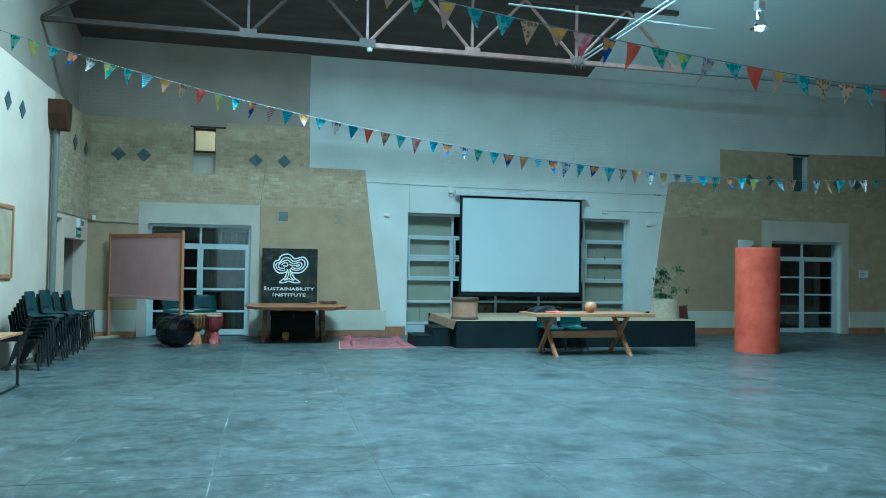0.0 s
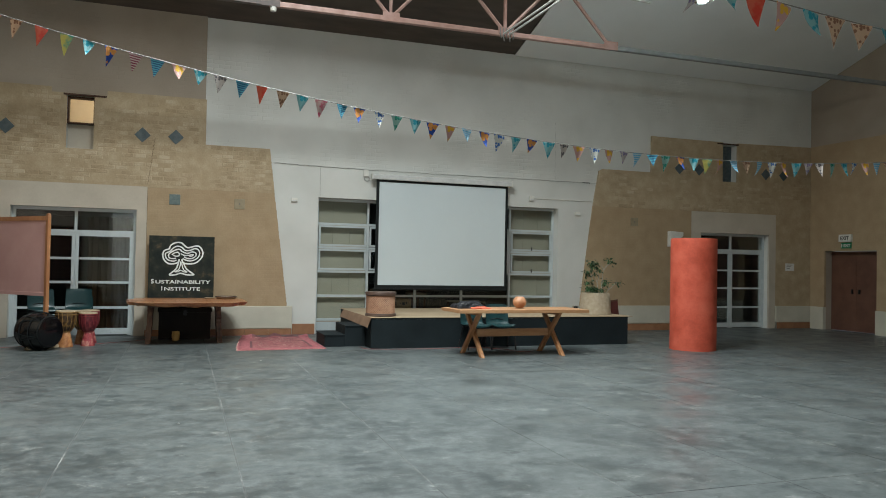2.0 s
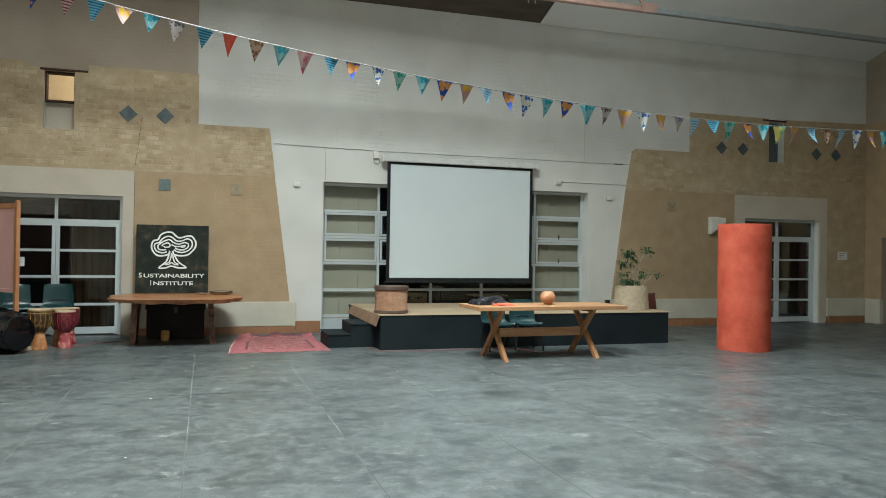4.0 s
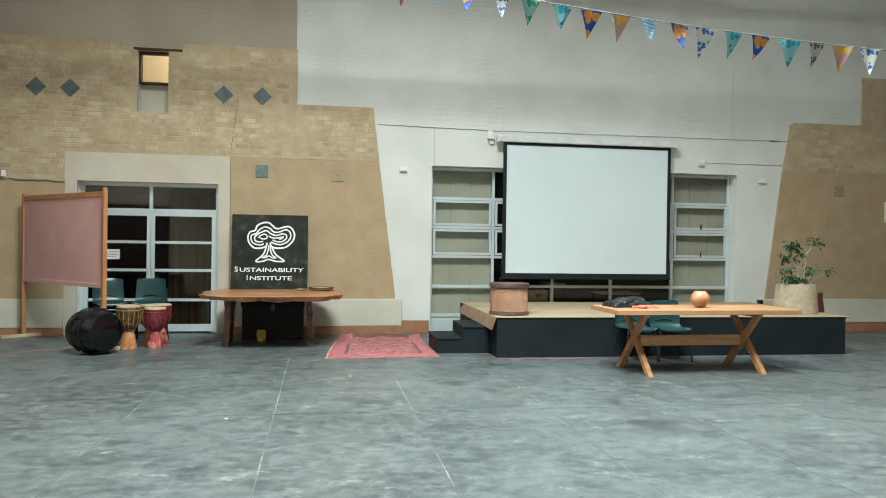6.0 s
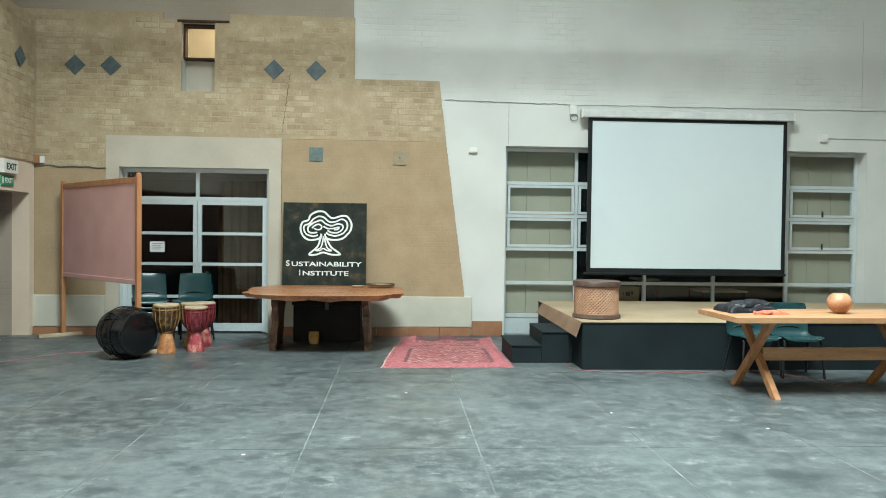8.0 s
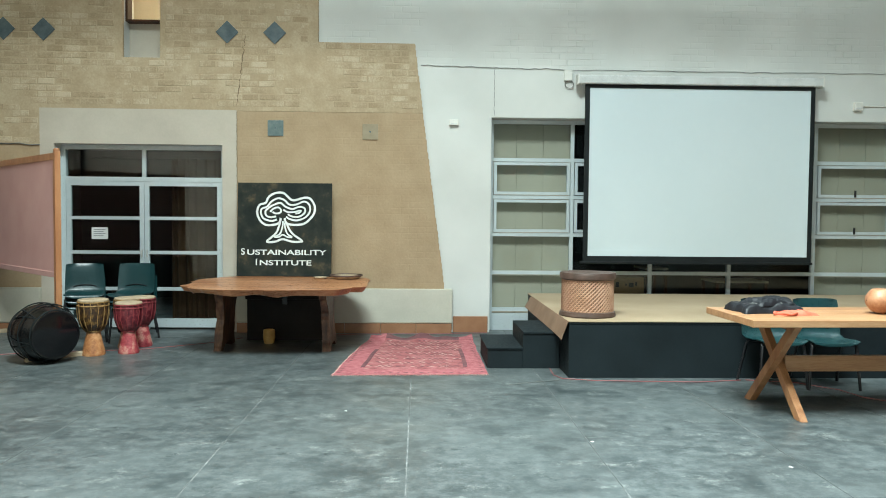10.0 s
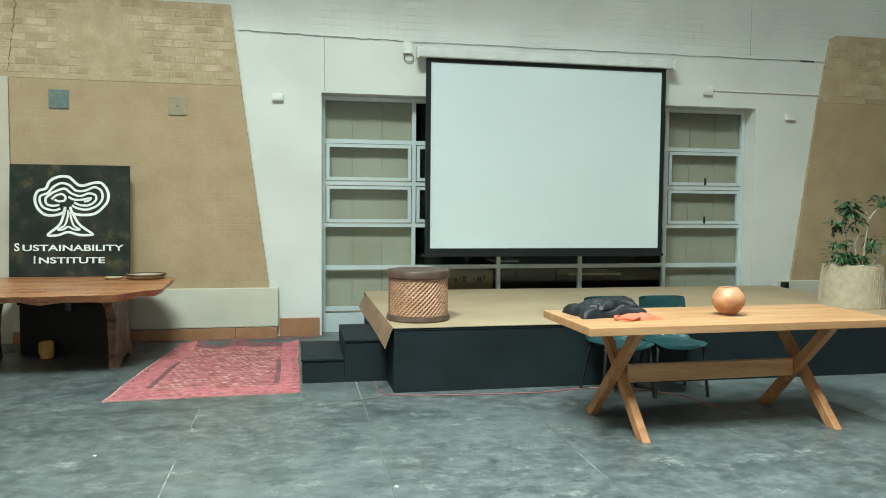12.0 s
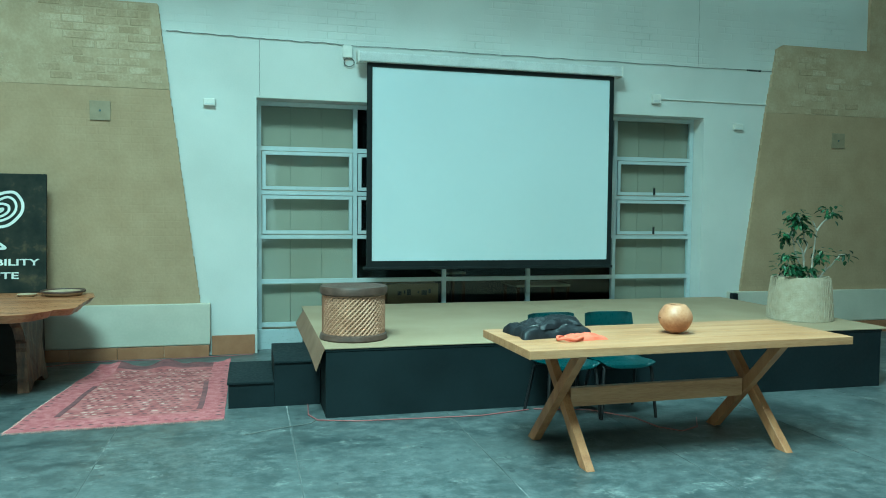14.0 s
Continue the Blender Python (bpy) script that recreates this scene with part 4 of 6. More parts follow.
for x0, x1, h in ((2.77, 3.14, 0.22), (3.142, SX0 - 0.004, 0.385)):
    s = part("step", bbox(x0, x1, 15.70, 16.58, 0, h - 0.02, 0.004), M_STAGE, steps)
    part("tread", bbox(x0 - 0.012 if x0 < 3 else x0, x1 - 0.002, 15.688, 16.59, h - 0.019, h, 0.004), M_STAGE, s)

scr = thing("projection_screen", "white pull-down projection screen with black border", "projection screen", pose(0, 18.05, 0))
bm = bmesh.new()
nx, nz = 60, 44
X0, X1, Z0, Z1 = 4.325, 7.375, 1.06, 3.345


def fab(x, z):
    w = 0.014 * noise.noise(Vector((x * 0.9, z * 0.5, 1.7))) + 0.011 * noise.noise(Vector((x * 2.6 + z * 1.5, z * 0.8, 4.1)))
    cx, cz = x - 7.12, z - Z0
    w += 0.012 * math.exp(-((cx - cz * 0.7) / 0.05) ** 2 - (cz / 0.28) ** 2)
    return w * min(1.0, max(0.0, min(x - X0, X1 - x, z - Z0, Z1 - z) - 0.02) / 0.12)


vs = [[bm.verts.new((X0 + (X1 - X0) * i / nx, fab(X0 + (X1 - X0) * i / nx, Z0 + (Z1 - Z0) * j / nz), Z0 + (Z1 - Z0) * j / nz)) for j in range(nz + 1)] for i in range(nx + 1)]
for i in range(nx):
    for j in range(nz):
        bm.faces.new((vs[i][j], vs[i + 1][j], vs[i + 1][j + 1], vs[i][j + 1]))
part("fabric", bm, M_SCREEN, scr, smooth=60)
bm = bmesh.new()
for xa, xb, za, zb in ((4.275, 4.335, 1.0, 3.385), (7.365, 7.42, 1.0, 3.385), (4.335, 7.365, 1.0, 1.07), (4.335, 7.365, 3.338, 3.385)):
    box(bm, xa, xb, -0.012, 0.02, za, zb)
part("border", bm, M_BLACK, scr, "black masking border")
part("bottom_bar", bbox(4.235, 7.44, -0.025, 0.025, 0.965, 1.0, 0.008), M_BLACK, scr)
part("housing", bbox(4.16, 7.51, -0.07, 0.07, 3.385, 3.50, 0.02), M_HOUSING, scr, "white enamelled roller case")
for x in (4.165, 7.505):
    part("end_cap", bbox(x - 0.012, x + 0.012, -0.075, 0.075, 3.375, 3.51, 0.01), M_PLASTIC, scr)
for x in (4.6, 7.0):
    part("wall_bracket", bbox(x - 0.03, x + 0.03, 0.07, 0.15, 3.42, 3.49, 0.004), M_HOUSING, scr)

# drum-shaped carved stool on the stage
stool = thing("carved_stool", "round carved stool with pale lattice and dark rims", "stool", pose(3.81, 15.70, SZ))
R, HH = 0.262, 0.455
bm = bmesh.new()
lathe(bm, [(0, HH - 0.075), (R + 0.005, HH - 0.075), (R + 0.025, HH - 0.06), (R + 0.03, HH - 0.02), (R + 0.02, HH), (R - 0.03, HH - 0.004), (0.15, HH - 0.012), (0, HH - 0.012)], 48)
part("seat", bm, M_CARVED, stool, "dark worn wooden seat rim", smooth=35)
bm = bmesh.new()
lathe(bm, [(0, 0), (R + 0.02, 0), (R + 0.03, 0.015), (R + 0.022, 0.05), (R, 0.06), (0, 0.06)], 48)
part("base_rim", bm, M_CARVED, stool, smooth=35)
bm = bmesh.new()
lathe(bm, [(R - 0.05, 0.05), (R - 0.05, HH - 0.07)], 48)
part("inner_shell", bm, M_BLACK, stool)
for s in (-1, 1):
    bm = bmesh.new()
    for k in range(40):
        a0 = 2 * math.pi * k / 40
        rr = R - 0.003 + 0.0015 * s
        tube(bm, [(rr * math.cos(a0 + s * t * 1.25), rr * math.sin(a0 + s * t * 1.25), 0.055 + (HH - 0.125) * t) for t in [i / 7 for i in range(8)]], 0.0105, 5)
    part("lattice", bm, M_LATTICE, stool, "pale carved lattice", smooth=60)["kind"] = "stuff"

# basket with a young fig
bask = thing("potted_fig", "leggy fig in a whitewashed wicker basket on stage", "potted plant", pose(8.57, 15.99, SZ) @ Matrix.Diagonal((1.1, 1.1, 1.16, 1)))
def bask_r(z):
    t = z / 0.38
    return 0.295 - 0.03 * t - 0.022 * max(0, t - 0.7)


bm = bmesh.new()
lathe(bm, [(0, 0.0), (0.28, 0.0)] + [(bask_r(0.38 * k / 16) + 0.002 * (k % 2), 0.004 + 0.376 * k / 16) for k in range(17)] + [(0.225, 0.38), (0.215, 0.34), (0, 0.34)], 48)
part("basket", bm, M_WEAVE, bask, "whitewashed wicker basket", smooth=60)
bm = bmesh.new()
for k in range(64):
    a = 2 * math.pi * k / 64
    tube(bm, [((bask_r(z) + 0.003 * math.sin(z * 60 + k * math.pi)) * math.cos(a + 0.01 * math.sin(z * 20 + k)), (bask_r(z) + 0.003 * math.sin(z * 60 + k * math.pi)) * math.sin(a + 0.01 * math.sin(z * 20 + k)), z) for z in [0.38 * i / 14 for i in range(15)]], 0.0048, 4)
part("wicker", bm, M_WEAVE, bask, smooth=60)["kind"] = "stuff"
bm = bmesh.new()
for q in range(24):
    z = 0.02 + 0.0148 * q
    tube(bm, [((bask_r(z) + 0.0005 + 0.0025 * math.sin(a * 32 + q * math.pi)) * math.cos(a), (bask_r(z) + 0.0005 + 0.0025 * math.sin(a * 32 + q * math.pi)) * math.sin(a), z) for a in [2 * math.pi * i / 128 for i in range(129)]], 0.0022, 4)
part("wicker_weave", bm, M_WEAVE, bask, smooth=60)["kind"] = "stuff"
for z, r in ((0.385, 0.243), (0.012, 0.292)):
    bm = bmesh.new()
    tube(bm, [(r * math.cos(a), r * math.sin(a), z + 0.003 * math.sin(9 * a)) for a in [2 * math.pi * i / 40 for i in range(41)]], 0.007, 6)
    part("rim_band", bm, M_WEAVE, bask, smooth=60)
bm = bmesh.new()
lathe(bm, [(0, 0.345), (0.1, 0.35), (0.215, 0.342)], 24)
part("soil", bm, M_SOIL, bask)
rng = random.Random(4)
STEMS = [[(0.13, 0, 0.34), (0.135, 0.01, 0.55), (0.15, 0.0, 0.70), (0.165, 0.0, 0.80)], [(0.165, 0, 0.80), (0.145, 0.0, 0.845), (0.115, 0.0, 0.89)], [(0.165, 0, 0.80), (0.23, 0.01, 0.87), (0.31, 0, 0.93), (0.335, -0.01, 0.99)],
         [(0.20, 0.01, 0.34), (0.28, 0, 0.445), (0.37, 0.01, 0.495), (0.44, 0.0, 0.58), (0.50, 0.0, 0.585)], [(0.28, 0, 0.445), (0.285, 0, 0.49)],
         [(0.05, 0.02, 0.34), (0.045, 0.02, 0.57), (0.08, 0.02, 0.675), (0.035, 0.02, 0.745), (0.06, 0.02, 0.85)],
         [(-0.02, 0, 0.34), (-0.03, -0.01, 0.50), (-0.08, 0, 0.655), (-0.115, 0, 0.755), (-0.07, 0, 0.86), (-0.06, 0, 0.95)], [(0.06, 0.02, 0.52), (0.0, 0.0, 0.63), (-0.06, 0.0, 0.715)],
         [(-0.115, 0, 0.755), (-0.17, 0, 0.78)], [(-0.09, -0.03, 0.34), (-0.15, -0.03, 0.43), (-0.18, -0.03, 0.52)]]
for st in STEMS:
    bm = bmesh.new()
    fine = []
    for p, q in zip(st, st[1:]):
        for k in range(3):
            fine.append(Vector(p).lerp(Vector(q), k / 3) + Vector((rng.uniform(-1, 1), rng.uniform(-1, 1), 0)) * 0.004)
    fine.append(Vector(st[-1]))
    tube(bm, fine, 0.0095, 6, 0.005)
    part("stem", bm, M_BARK, bask, smooth=60)


def leaf(bm, c, d, up, ln, w):
    d = d.normalized()
    s = d.cross(up).normalized()
    u = s.cross(d)
    mid = [bm.verts.new(c + d * ln * t + u * ln * h) for t, h in ((0.0, 0), (0.35, -0.02), (0.68, -0.04), (1, -0.1))]
    le = [bm.verts.new(c + d * ln * t + s * w * k + u * ln * h) for t, k, h in ((0.33, 0.5, 0.05), (0.68, 0.4, 0.02))]
    ri = [bm.verts.new(c + d * ln * t - s * w * k + u * ln * h) for t, k, h in ((0.33, 0.5, 0.05), (0.68, 0.4, 0.02))]
    for side, fl in ((le, 0), (ri, 1)):
        for f in ((mid[0], mid[1], side[0]), (mid[1], mid[2], side[1], side[0]), (mid[2], mid[3], side[1])):
            bm.faces.new(f if fl else f[::-1])


CL = [(-0.07, 0, 0.93, 0.075, 46), (-0.09, 0, 0.86, 0.05, 18), (0.02, 0.02, 0.875, 0.05, 20), (0.07, 0.0, 0.80, 0.04, 12), (-0.20, 0, 0.755, 0.07, 34), (-0.19, -0.03, 0.57, 0.075, 32), (-0.20, -0.05, 0.455, 0.085, 40), (-0.09, -0.05, 0.47, 0.06, 22),
      (0.0, -0.06, 0.44, 0.06, 24), (0.09, -0.06, 0.45, 0.05, 16), (0.20, -0.03, 0.575, 0.075, 36), (0.31, -0.02, 0.965, 0.075, 26), (0.52, 0, 0.575, 0.05, 12), (0.0, 0, 0.72, 0.035, 8)]
for cx, cy, cz, r, n in CL:
    bm = bmesh.new()
    for _ in range(int(n * 1.35)):
        p = Vector((cx + rng.gauss(0, r * 0.55), cy + rng.gauss(0, r * 0.5), cz + rng.gauss(0, r * 0.45)))
        d = Vector((p.x - cx + rng.uniform(-0.06, 0.06), p.y - cy + rng.uniform(-0.06, 0.06), rng.uniform(-0.08, 0.02)))
        leaf(bm, p, d, Vector((rng.uniform(-0.3, 0.3), rng.uniform(-0.3, 0.3), 1)), rng.uniform(0.05, 0.085), rng.uniform(0.025, 0.04))
    part("foliage", bm, M_LEAF, bask, "cluster of glossy dark green leaves")
mb = thing("maroon_board", "maroon board standing beside the stage end", "board", pose(9.52, 16.7, 0.0, 0, 0, 0))
part("panel", bbox(-0.2, 0.14, -0.012, 0.012, 0.0, 0.78, 0.004, pose(0, 0, 0.025, 0, -8, 0)), M_MAROON, mb)
part("edge_strip", bbox(-0.205, 0.145, -0.018, 0.018, 0.76, 0.80, 0.004, pose(0, 0, 0.025, 0, -8, 0)), M_DOORBROWN, mb)
ob9 = thing("small_speaker", "small black box fixed to the plinth", "speaker", pose(9.26, 18.10, 0.47))
part("housing", bbox(-0.04, 0.04, -0.08, 0.0, 0, 0.13, 0.012), M_BLACK, ob9)

# cardboard box, chair and clutter behind the window
cb = thing("cardboard_box", "brown cardboard box with black print behind glass", "box", pose(4.95, 18.75, 0))
part("body", bbox(-0.33, 0.33, -0.18, 0.18, 0, 0.74, 0.005), M_CARD, cb)
for k, (dx, w) in enumerate(((-0.2, 0.05), (-0.12, 0.02), (-0.08, 0.05), (0.06, 0.02), (0.11, 0.07), (0.2, 0.03))):
    part("print_bar", bbox(dx, dx + w, -0.184, -0.18, 0.60 + 0.02 * (k % 2), 0.65 + 0.012 * (k % 3), 0.001), M_INK, cb)
for x, w, h in ((6.9, 0.8, 0.66), (5.6, 0.35, 0.85)):
    st = thing("store_table", "dark table standing in the room behind the window", "table", pose(x, 19.3, 0))
    part("tabletop", bbox(-w / 2, w / 2, -0.3, 0.3, h - 0.03, h, 0.004), M_PALEWOOD, st)
    for dx in (-w / 2 + 0.03, w / 2 - 0.03):
        for dy in (-0.27, 0.27):
            part("leg", bbox(dx - 0.02, dx + 0.02, dy - 0.02, dy + 0.02, 0, h - 0.03, 0.003), M_SLAB_LEG, st)

# ---- trestle table with what lies on it ----
TABLE = pose(5.865, 14.05, 0, 0, 0, 1.6)
tt = thing("trestle_table", "long pine table on crossed trestle legs", "table", TABLE)
L2, W2, TH = 1.22, 0.44, 0.80
for k in range(4):
    a = -W2 + k * W2 / 2
    part("board", bbox(-L2 - 0.05, L2 - 0.045, a + 0.0008, a + W2 / 2 - 0.0008, TH - 0.055, TH, 0.004), M_PINE, tt)
for x in (-0.86, 0.66):
    for s in (-1, 1):
        bm = bmesh.new()
        y0, y1 = -0.36 * s, 0.36 * s
        dx = 0.032 if s > 0 else -0.032
        extrude_poly(bm, [(y0 - 0.052, 0), (y0 + 0.052, 0), (y1 + 0.052, TH - 0.056), (y1 - 0.052, TH - 0.056)], "x", x + dx - 0.03, x + dx + 0.03)
        bev(bm, 0.003, 1)
        part("leg", bm, M_PINE_UP, tt)
    part("cross_rail", bbox(x - 0.04, x + 0.04, -0.28, 0.28, TH - 0.10, TH - 0.056, 0.003), M_PINE_UP, tt)
part("stretcher", bbox(-0.79, 0.59, -0.028, 0.028, 0.32, 0.45, 0.005), M_PINE, tt)


def on_table(x, y):
    v = TABLE @ Vector((x, y, TH))
    return v


v = on_table(0.02, -0.02)
gd = thing("calabash", "round orange-brown calabash bowl on the table", "gourd", pose(v.x, v.y, v.z))
bm = bmesh.new()
r = 0.117
lathe(bm, [(0, 0.0)] + [(r * math.sin(a) * (1 + 0.02 * math.sin(a * 5)), r - 0.004 - r * 0.97 * math.cos(a)) for a in [math.pi * (0.08 + 0.72 * i / 16) for i in range(17)]] + [(0.056, 0.207), (0.048, 0.20), (0.09, 0.13), (0, 0.03)], 36, wob=0.012)
part("shell", bm, M_GOURD, gd, smooth=60)
bm = bmesh.new()
tube(bm, [(-r * 0.95, 0, 0.11), (-r * 1.08, 0.005, 0.115)], 0.006, 6, 0.002)
part("stalk", bm, M_SLAB_LEG, gd)
v = on_table(-0.90, 0.15)
bag = thing("folded_jacket", "crumpled black nylon jacket on the pine table", "jacket", pose(v.x, v.y, v.z, 0, 0, 6))


def lump(nu, nv, fx, fy, h, seed, steep=0.45):
    """A closed, crumpled cloth heap with a flat underside."""
    bm = bmesh.new()
    rows = []
    for i in range(nu + 1):
        row = []
        for j in range(nv + 1):
            u, w = 2 * i / nu - 1, 2 * j / nv - 1
            k = max(0, 1 - abs(u) ** 3.2) * max(0, 1 - abs(w) ** 3.0)
            z = h * k ** steep * (0.75 + 0.35 * noise.noise(Vector((u * 2.1 + seed, w * 2.6, seed)))) + 0.45 * h * k * (0.5 - abs(noise.noise(Vector((u * 3.2 + w * 1.5 + seed, w * 4.5 - u, 3 + seed))))) + 0.18 * h * k * (0.4 - abs(noise.noise(Vector((u * 8 + seed, w * 11 + u * 3, 9 + seed)))))
            ed = 1 + 0.10 * noise.noise(Vector((u * 1.7, w * 1.9, seed + 7)))
            row.append(bm.verts.new((fx * u * ed, fy * w * ed, max(0.001, z))))
        rows.append(row)
    for i in range(nu):
        for j in range(nv):
            bm.faces.new((rows[i][j], rows[i + 1][j], rows[i + 1][j + 1], rows[i][j + 1]))
    return bm


part("body", lump(44, 30, 0.255, 0.18, 0.10, 2.0, 0.2), M_BAG, bag, smooth=60)
part("sleeve", lump(30, 14, 0.17, 0.05, 0.055, 5.0), M_BAG, bag, smooth=60, m=pose(0.03, -0.09, 0.06, 0, 0, 14))
part("hood", lump(24, 18, 0.13, 0.11, 0.05, 8.0), M_BAG, bag, smooth=60, m=pose(0.12, 0.02, 0.075, 0, 0, -20))
bm = bmesh.new()
tube(bm, [(-0.19 + 0.025 * i, -0.125 + 0.01 * math.sin(i), 0.075 + 0.008 * math.sin(i * 1.3)) for i in range(12)], 0.006, 6)
part("zip", bm, M_GREYCORD, bag)
v = on_table(-0.745, -0.10)
clo = thing("orange_cloth", "crumpled orange cloth with strap on the table", "cloth", pose(v.x, v.y, v.z, 0, 0, 8))
part("cloth", lump(36, 20, 0.15, 0.075, 0.04, 11.0), M_ORANGE, clo, smooth=60)
bm = bmesh.new()
tube(bm, [(-0.12 - 0.09 * math.sin(a), -0.03 + 0.06 * math.cos(a), 0.012 + 0.012 * abs(math.sin(2 * a))) for a in [i * 0.25 for i in range(26)]], 0.011, 6)
part("strap", bm, M_ORANGE, clo, smooth=60)


# ---- plastic chairs ----
def chair(m, label, group):
    c = thing("plastic_chair", label, "chair", m, group)
    bm = bmesh.new()
    prof = [(-0.21, 0.415), (-0.20, 0.437), (-0.12, 0.440), (0.0, 0.428), (0.10, 0.425), (0.17, 0.445), (0.205, 0.50), (0.22, 0.58), (0.235, 0.68), (0.25, 0.76), (0.262, 0.80), (0.268, 0.81)]
    nu = 12
    lay = []
    for off in (0, 1):
        g = []
        for k, (y, z) in enumerate(prof):
            t = k / (len(prof) - 1)
            hw = 0.225 - 0.015 * max(0, t - 0.6) / 0.4 - (0.04 if k in (0, len(prof) - 1) else 0)
            row = []
            for i in range(nu + 1):
                u = 2 * i / nu - 1
                curl = 0.022 * abs(u) ** 3
                seat = k < 6
                row.append(bm.verts.new((hw * u, y - (curl if not seat else 0) * 1.2 + (0.006 * off if not seat else 0), z + (curl if seat else 0) - (0.006 * off if seat else 0))))
            g.append(row)
        lay.append(g)
    for k in range(len(prof) - 1):
        for i in range(nu):
            a, b = lay[0], lay[1]
            bm.faces.new((a[k][i], a[k][i + 1], a[k + 1][i + 1], a[k + 1][i]))
            bm.faces.new((b[k][i], b[k + 1][i], b[k + 1][i + 1], b[k][i + 1]))
    for k in range(len(prof) - 1):
        for i, fl in ((0, 0), (nu, 1)):
            q = (lay[0][k][i], lay[0][k + 1][i], lay[1][k + 1][i], lay[1][k][i])
            bm.faces.new(q if not fl else q[::-1])
    for i in range(nu):
        for k, fl in ((0, 1), (len(prof) - 1, 0)):
            q = (lay[0][k][i], lay[0][k][i + 1], lay[1][k][i + 1], lay[1][k][i])
            bm.faces.new(q if fl else q[::-1])
    bmesh.ops.recalc_face_normals(bm, faces=list(bm.faces))
    sh = part("shell", bm, M_TEAL, c, smooth=50)
    bm = bmesh.new()
    tube(bm, [(0.14 * u, 0.2085 + 0.0012 * abs(u), 0.545 - 0.028 * u * u) for u in [i / 6 for i in range(-6, 7)]], 0.009, 6)
    part("back_slot", bm, M_BLACK, sh, "dark arched slot", smooth=60)
    for s in (-1, 1):
        bm = bmesh.new()
        tube(bm, [(s * 0.235, -0.20, 0), (s * 0.205, -0.165, 0.40), (s * 0.20, -0.15, 0.418)], 0.014, 8)
        part("leg", bm, M_TUBE, c, smooth=60)
        bm = bmesh.new()
        tube(bm, [(s * 0.235, 0.23, 0), (s * 0.205, 0.12, 0.39), (s * 0.20, 0.10, 0.412)], 0.014, 8)
        part("leg", bm, M_TUBE, c, smooth=60)
    for y in (-0.15, 0.10):
        bm = bmesh.new()
        tube(bm, [(-0.20, y, 0.414), (0.20, y, 0.414)], 0.010, 8)
        part("seat_rail", bm, M_TUBE, c, smooth=60)
    return c


ch = chair(pose(5.42, 14.92, 0, 0, 0, 4), "dark teal plastic chair tucked behind the pine table", "chairs behind the pine table")
copy_thing(ch, pose(5.91, 14.90, 0, 0, 0, -3))
cd = copy_thing(ch, pose(-1.50, 17.38, 0.0, 0, 0, 2))
tagged(cd, "dark teal plastic chair standing before the glass door", "chair", "chairs by the glass door")
for k in (1, 2):
    copy_thing(cd, pose(-1.52, 17.38 - 0.02 * k, 0.075 * k, 0, 0, 2))
for k in range(3):
    copy_thing(cd, pose(-2.08, 17.36 - 0.02 * k, 0.072 * k, 0, 0, 22))
for j, (sy, n, rz) in enumerate(((12.95, 7, 88), (13.7, 7, 84), (14.5, 6, 92), (15.25, 6, 90))):
    for k in range(n):
        q = copy_thing(cd, pose(-3.66 + 0.034 * k, sy, 0.058 * k, 0, 0, rz))
        tagged(q, "dark teal plastic chair in a stack by the wall", "chair", "stacked chairs along the side wall")
dk = thing("school_desk", "small desk with wooden top and black frame", "desk", pose(-3.62, 10.75, 0))
part("desktop", bbox(-0.38, 0.38, -0.42, 0.42, 0.67, 0.70, 0.005), M_PINE, dk)
for x in (-0.34, 0.34):
    for y in (-0.38, 0.38):
        part("leg", bbox(x - 0.015, x + 0.015, y - 0.015, y + 0.015, 0.03, 0.67, 0.002), M_TUBE, dk)
    part("floor_rail", bbox(x - 0.015, x + 0.015, -0.40, 0.40, 0.0, 0.03, 0.002), M_TUBE, dk)
part("apron", bbox(-0.33, 0.33, 0.37, 0.39, 0.58, 0.66, 0.002), M_TUBE, dk)

# ---- live-edge table, sign board and bowls ----
lt = thing("slab_table", "broad live-edge hardwood table with slab legs", "table", pose(0.40, 16.95, 0))
out = []
for i in range(110):
    a = 2 * math.pi * i / 110
    ca, sa = math.cos(a), math.sin(a)
    e = 3.4
    k = (abs(ca) ** e + abs(sa) ** e) ** (-1 / e)
    w = 1 + 0.06 * noise.noise(Vector((ca * 2.3, sa * 2.3, 1))) + 0.05 * noise.noise(Vector((ca * 8, sa * 8, 4)))
    out.append((1.05 * k * ca * w * (0.93 if sa < -0.5 else 1), 0.98 * k * sa * w))
bm = bmesh.new()
extrude_poly(bm, out, "z", 0.715, 0.78)
for vtx in bm.verts:
    if vtx.co.z < 0.75:
        k = 0.95 + 0.035 * noise.noise(vtx.co * 3)
        vtx.co.x *= k
        vtx.co.y *= k
        vtx.co.z += 0.032 * noise.noise(vtx.co * 4.2)
bev(bm, 0.006, 2)
part("tabletop", bm, M_SLAB, lt, "reddish oiled slab with wavy bark edge")
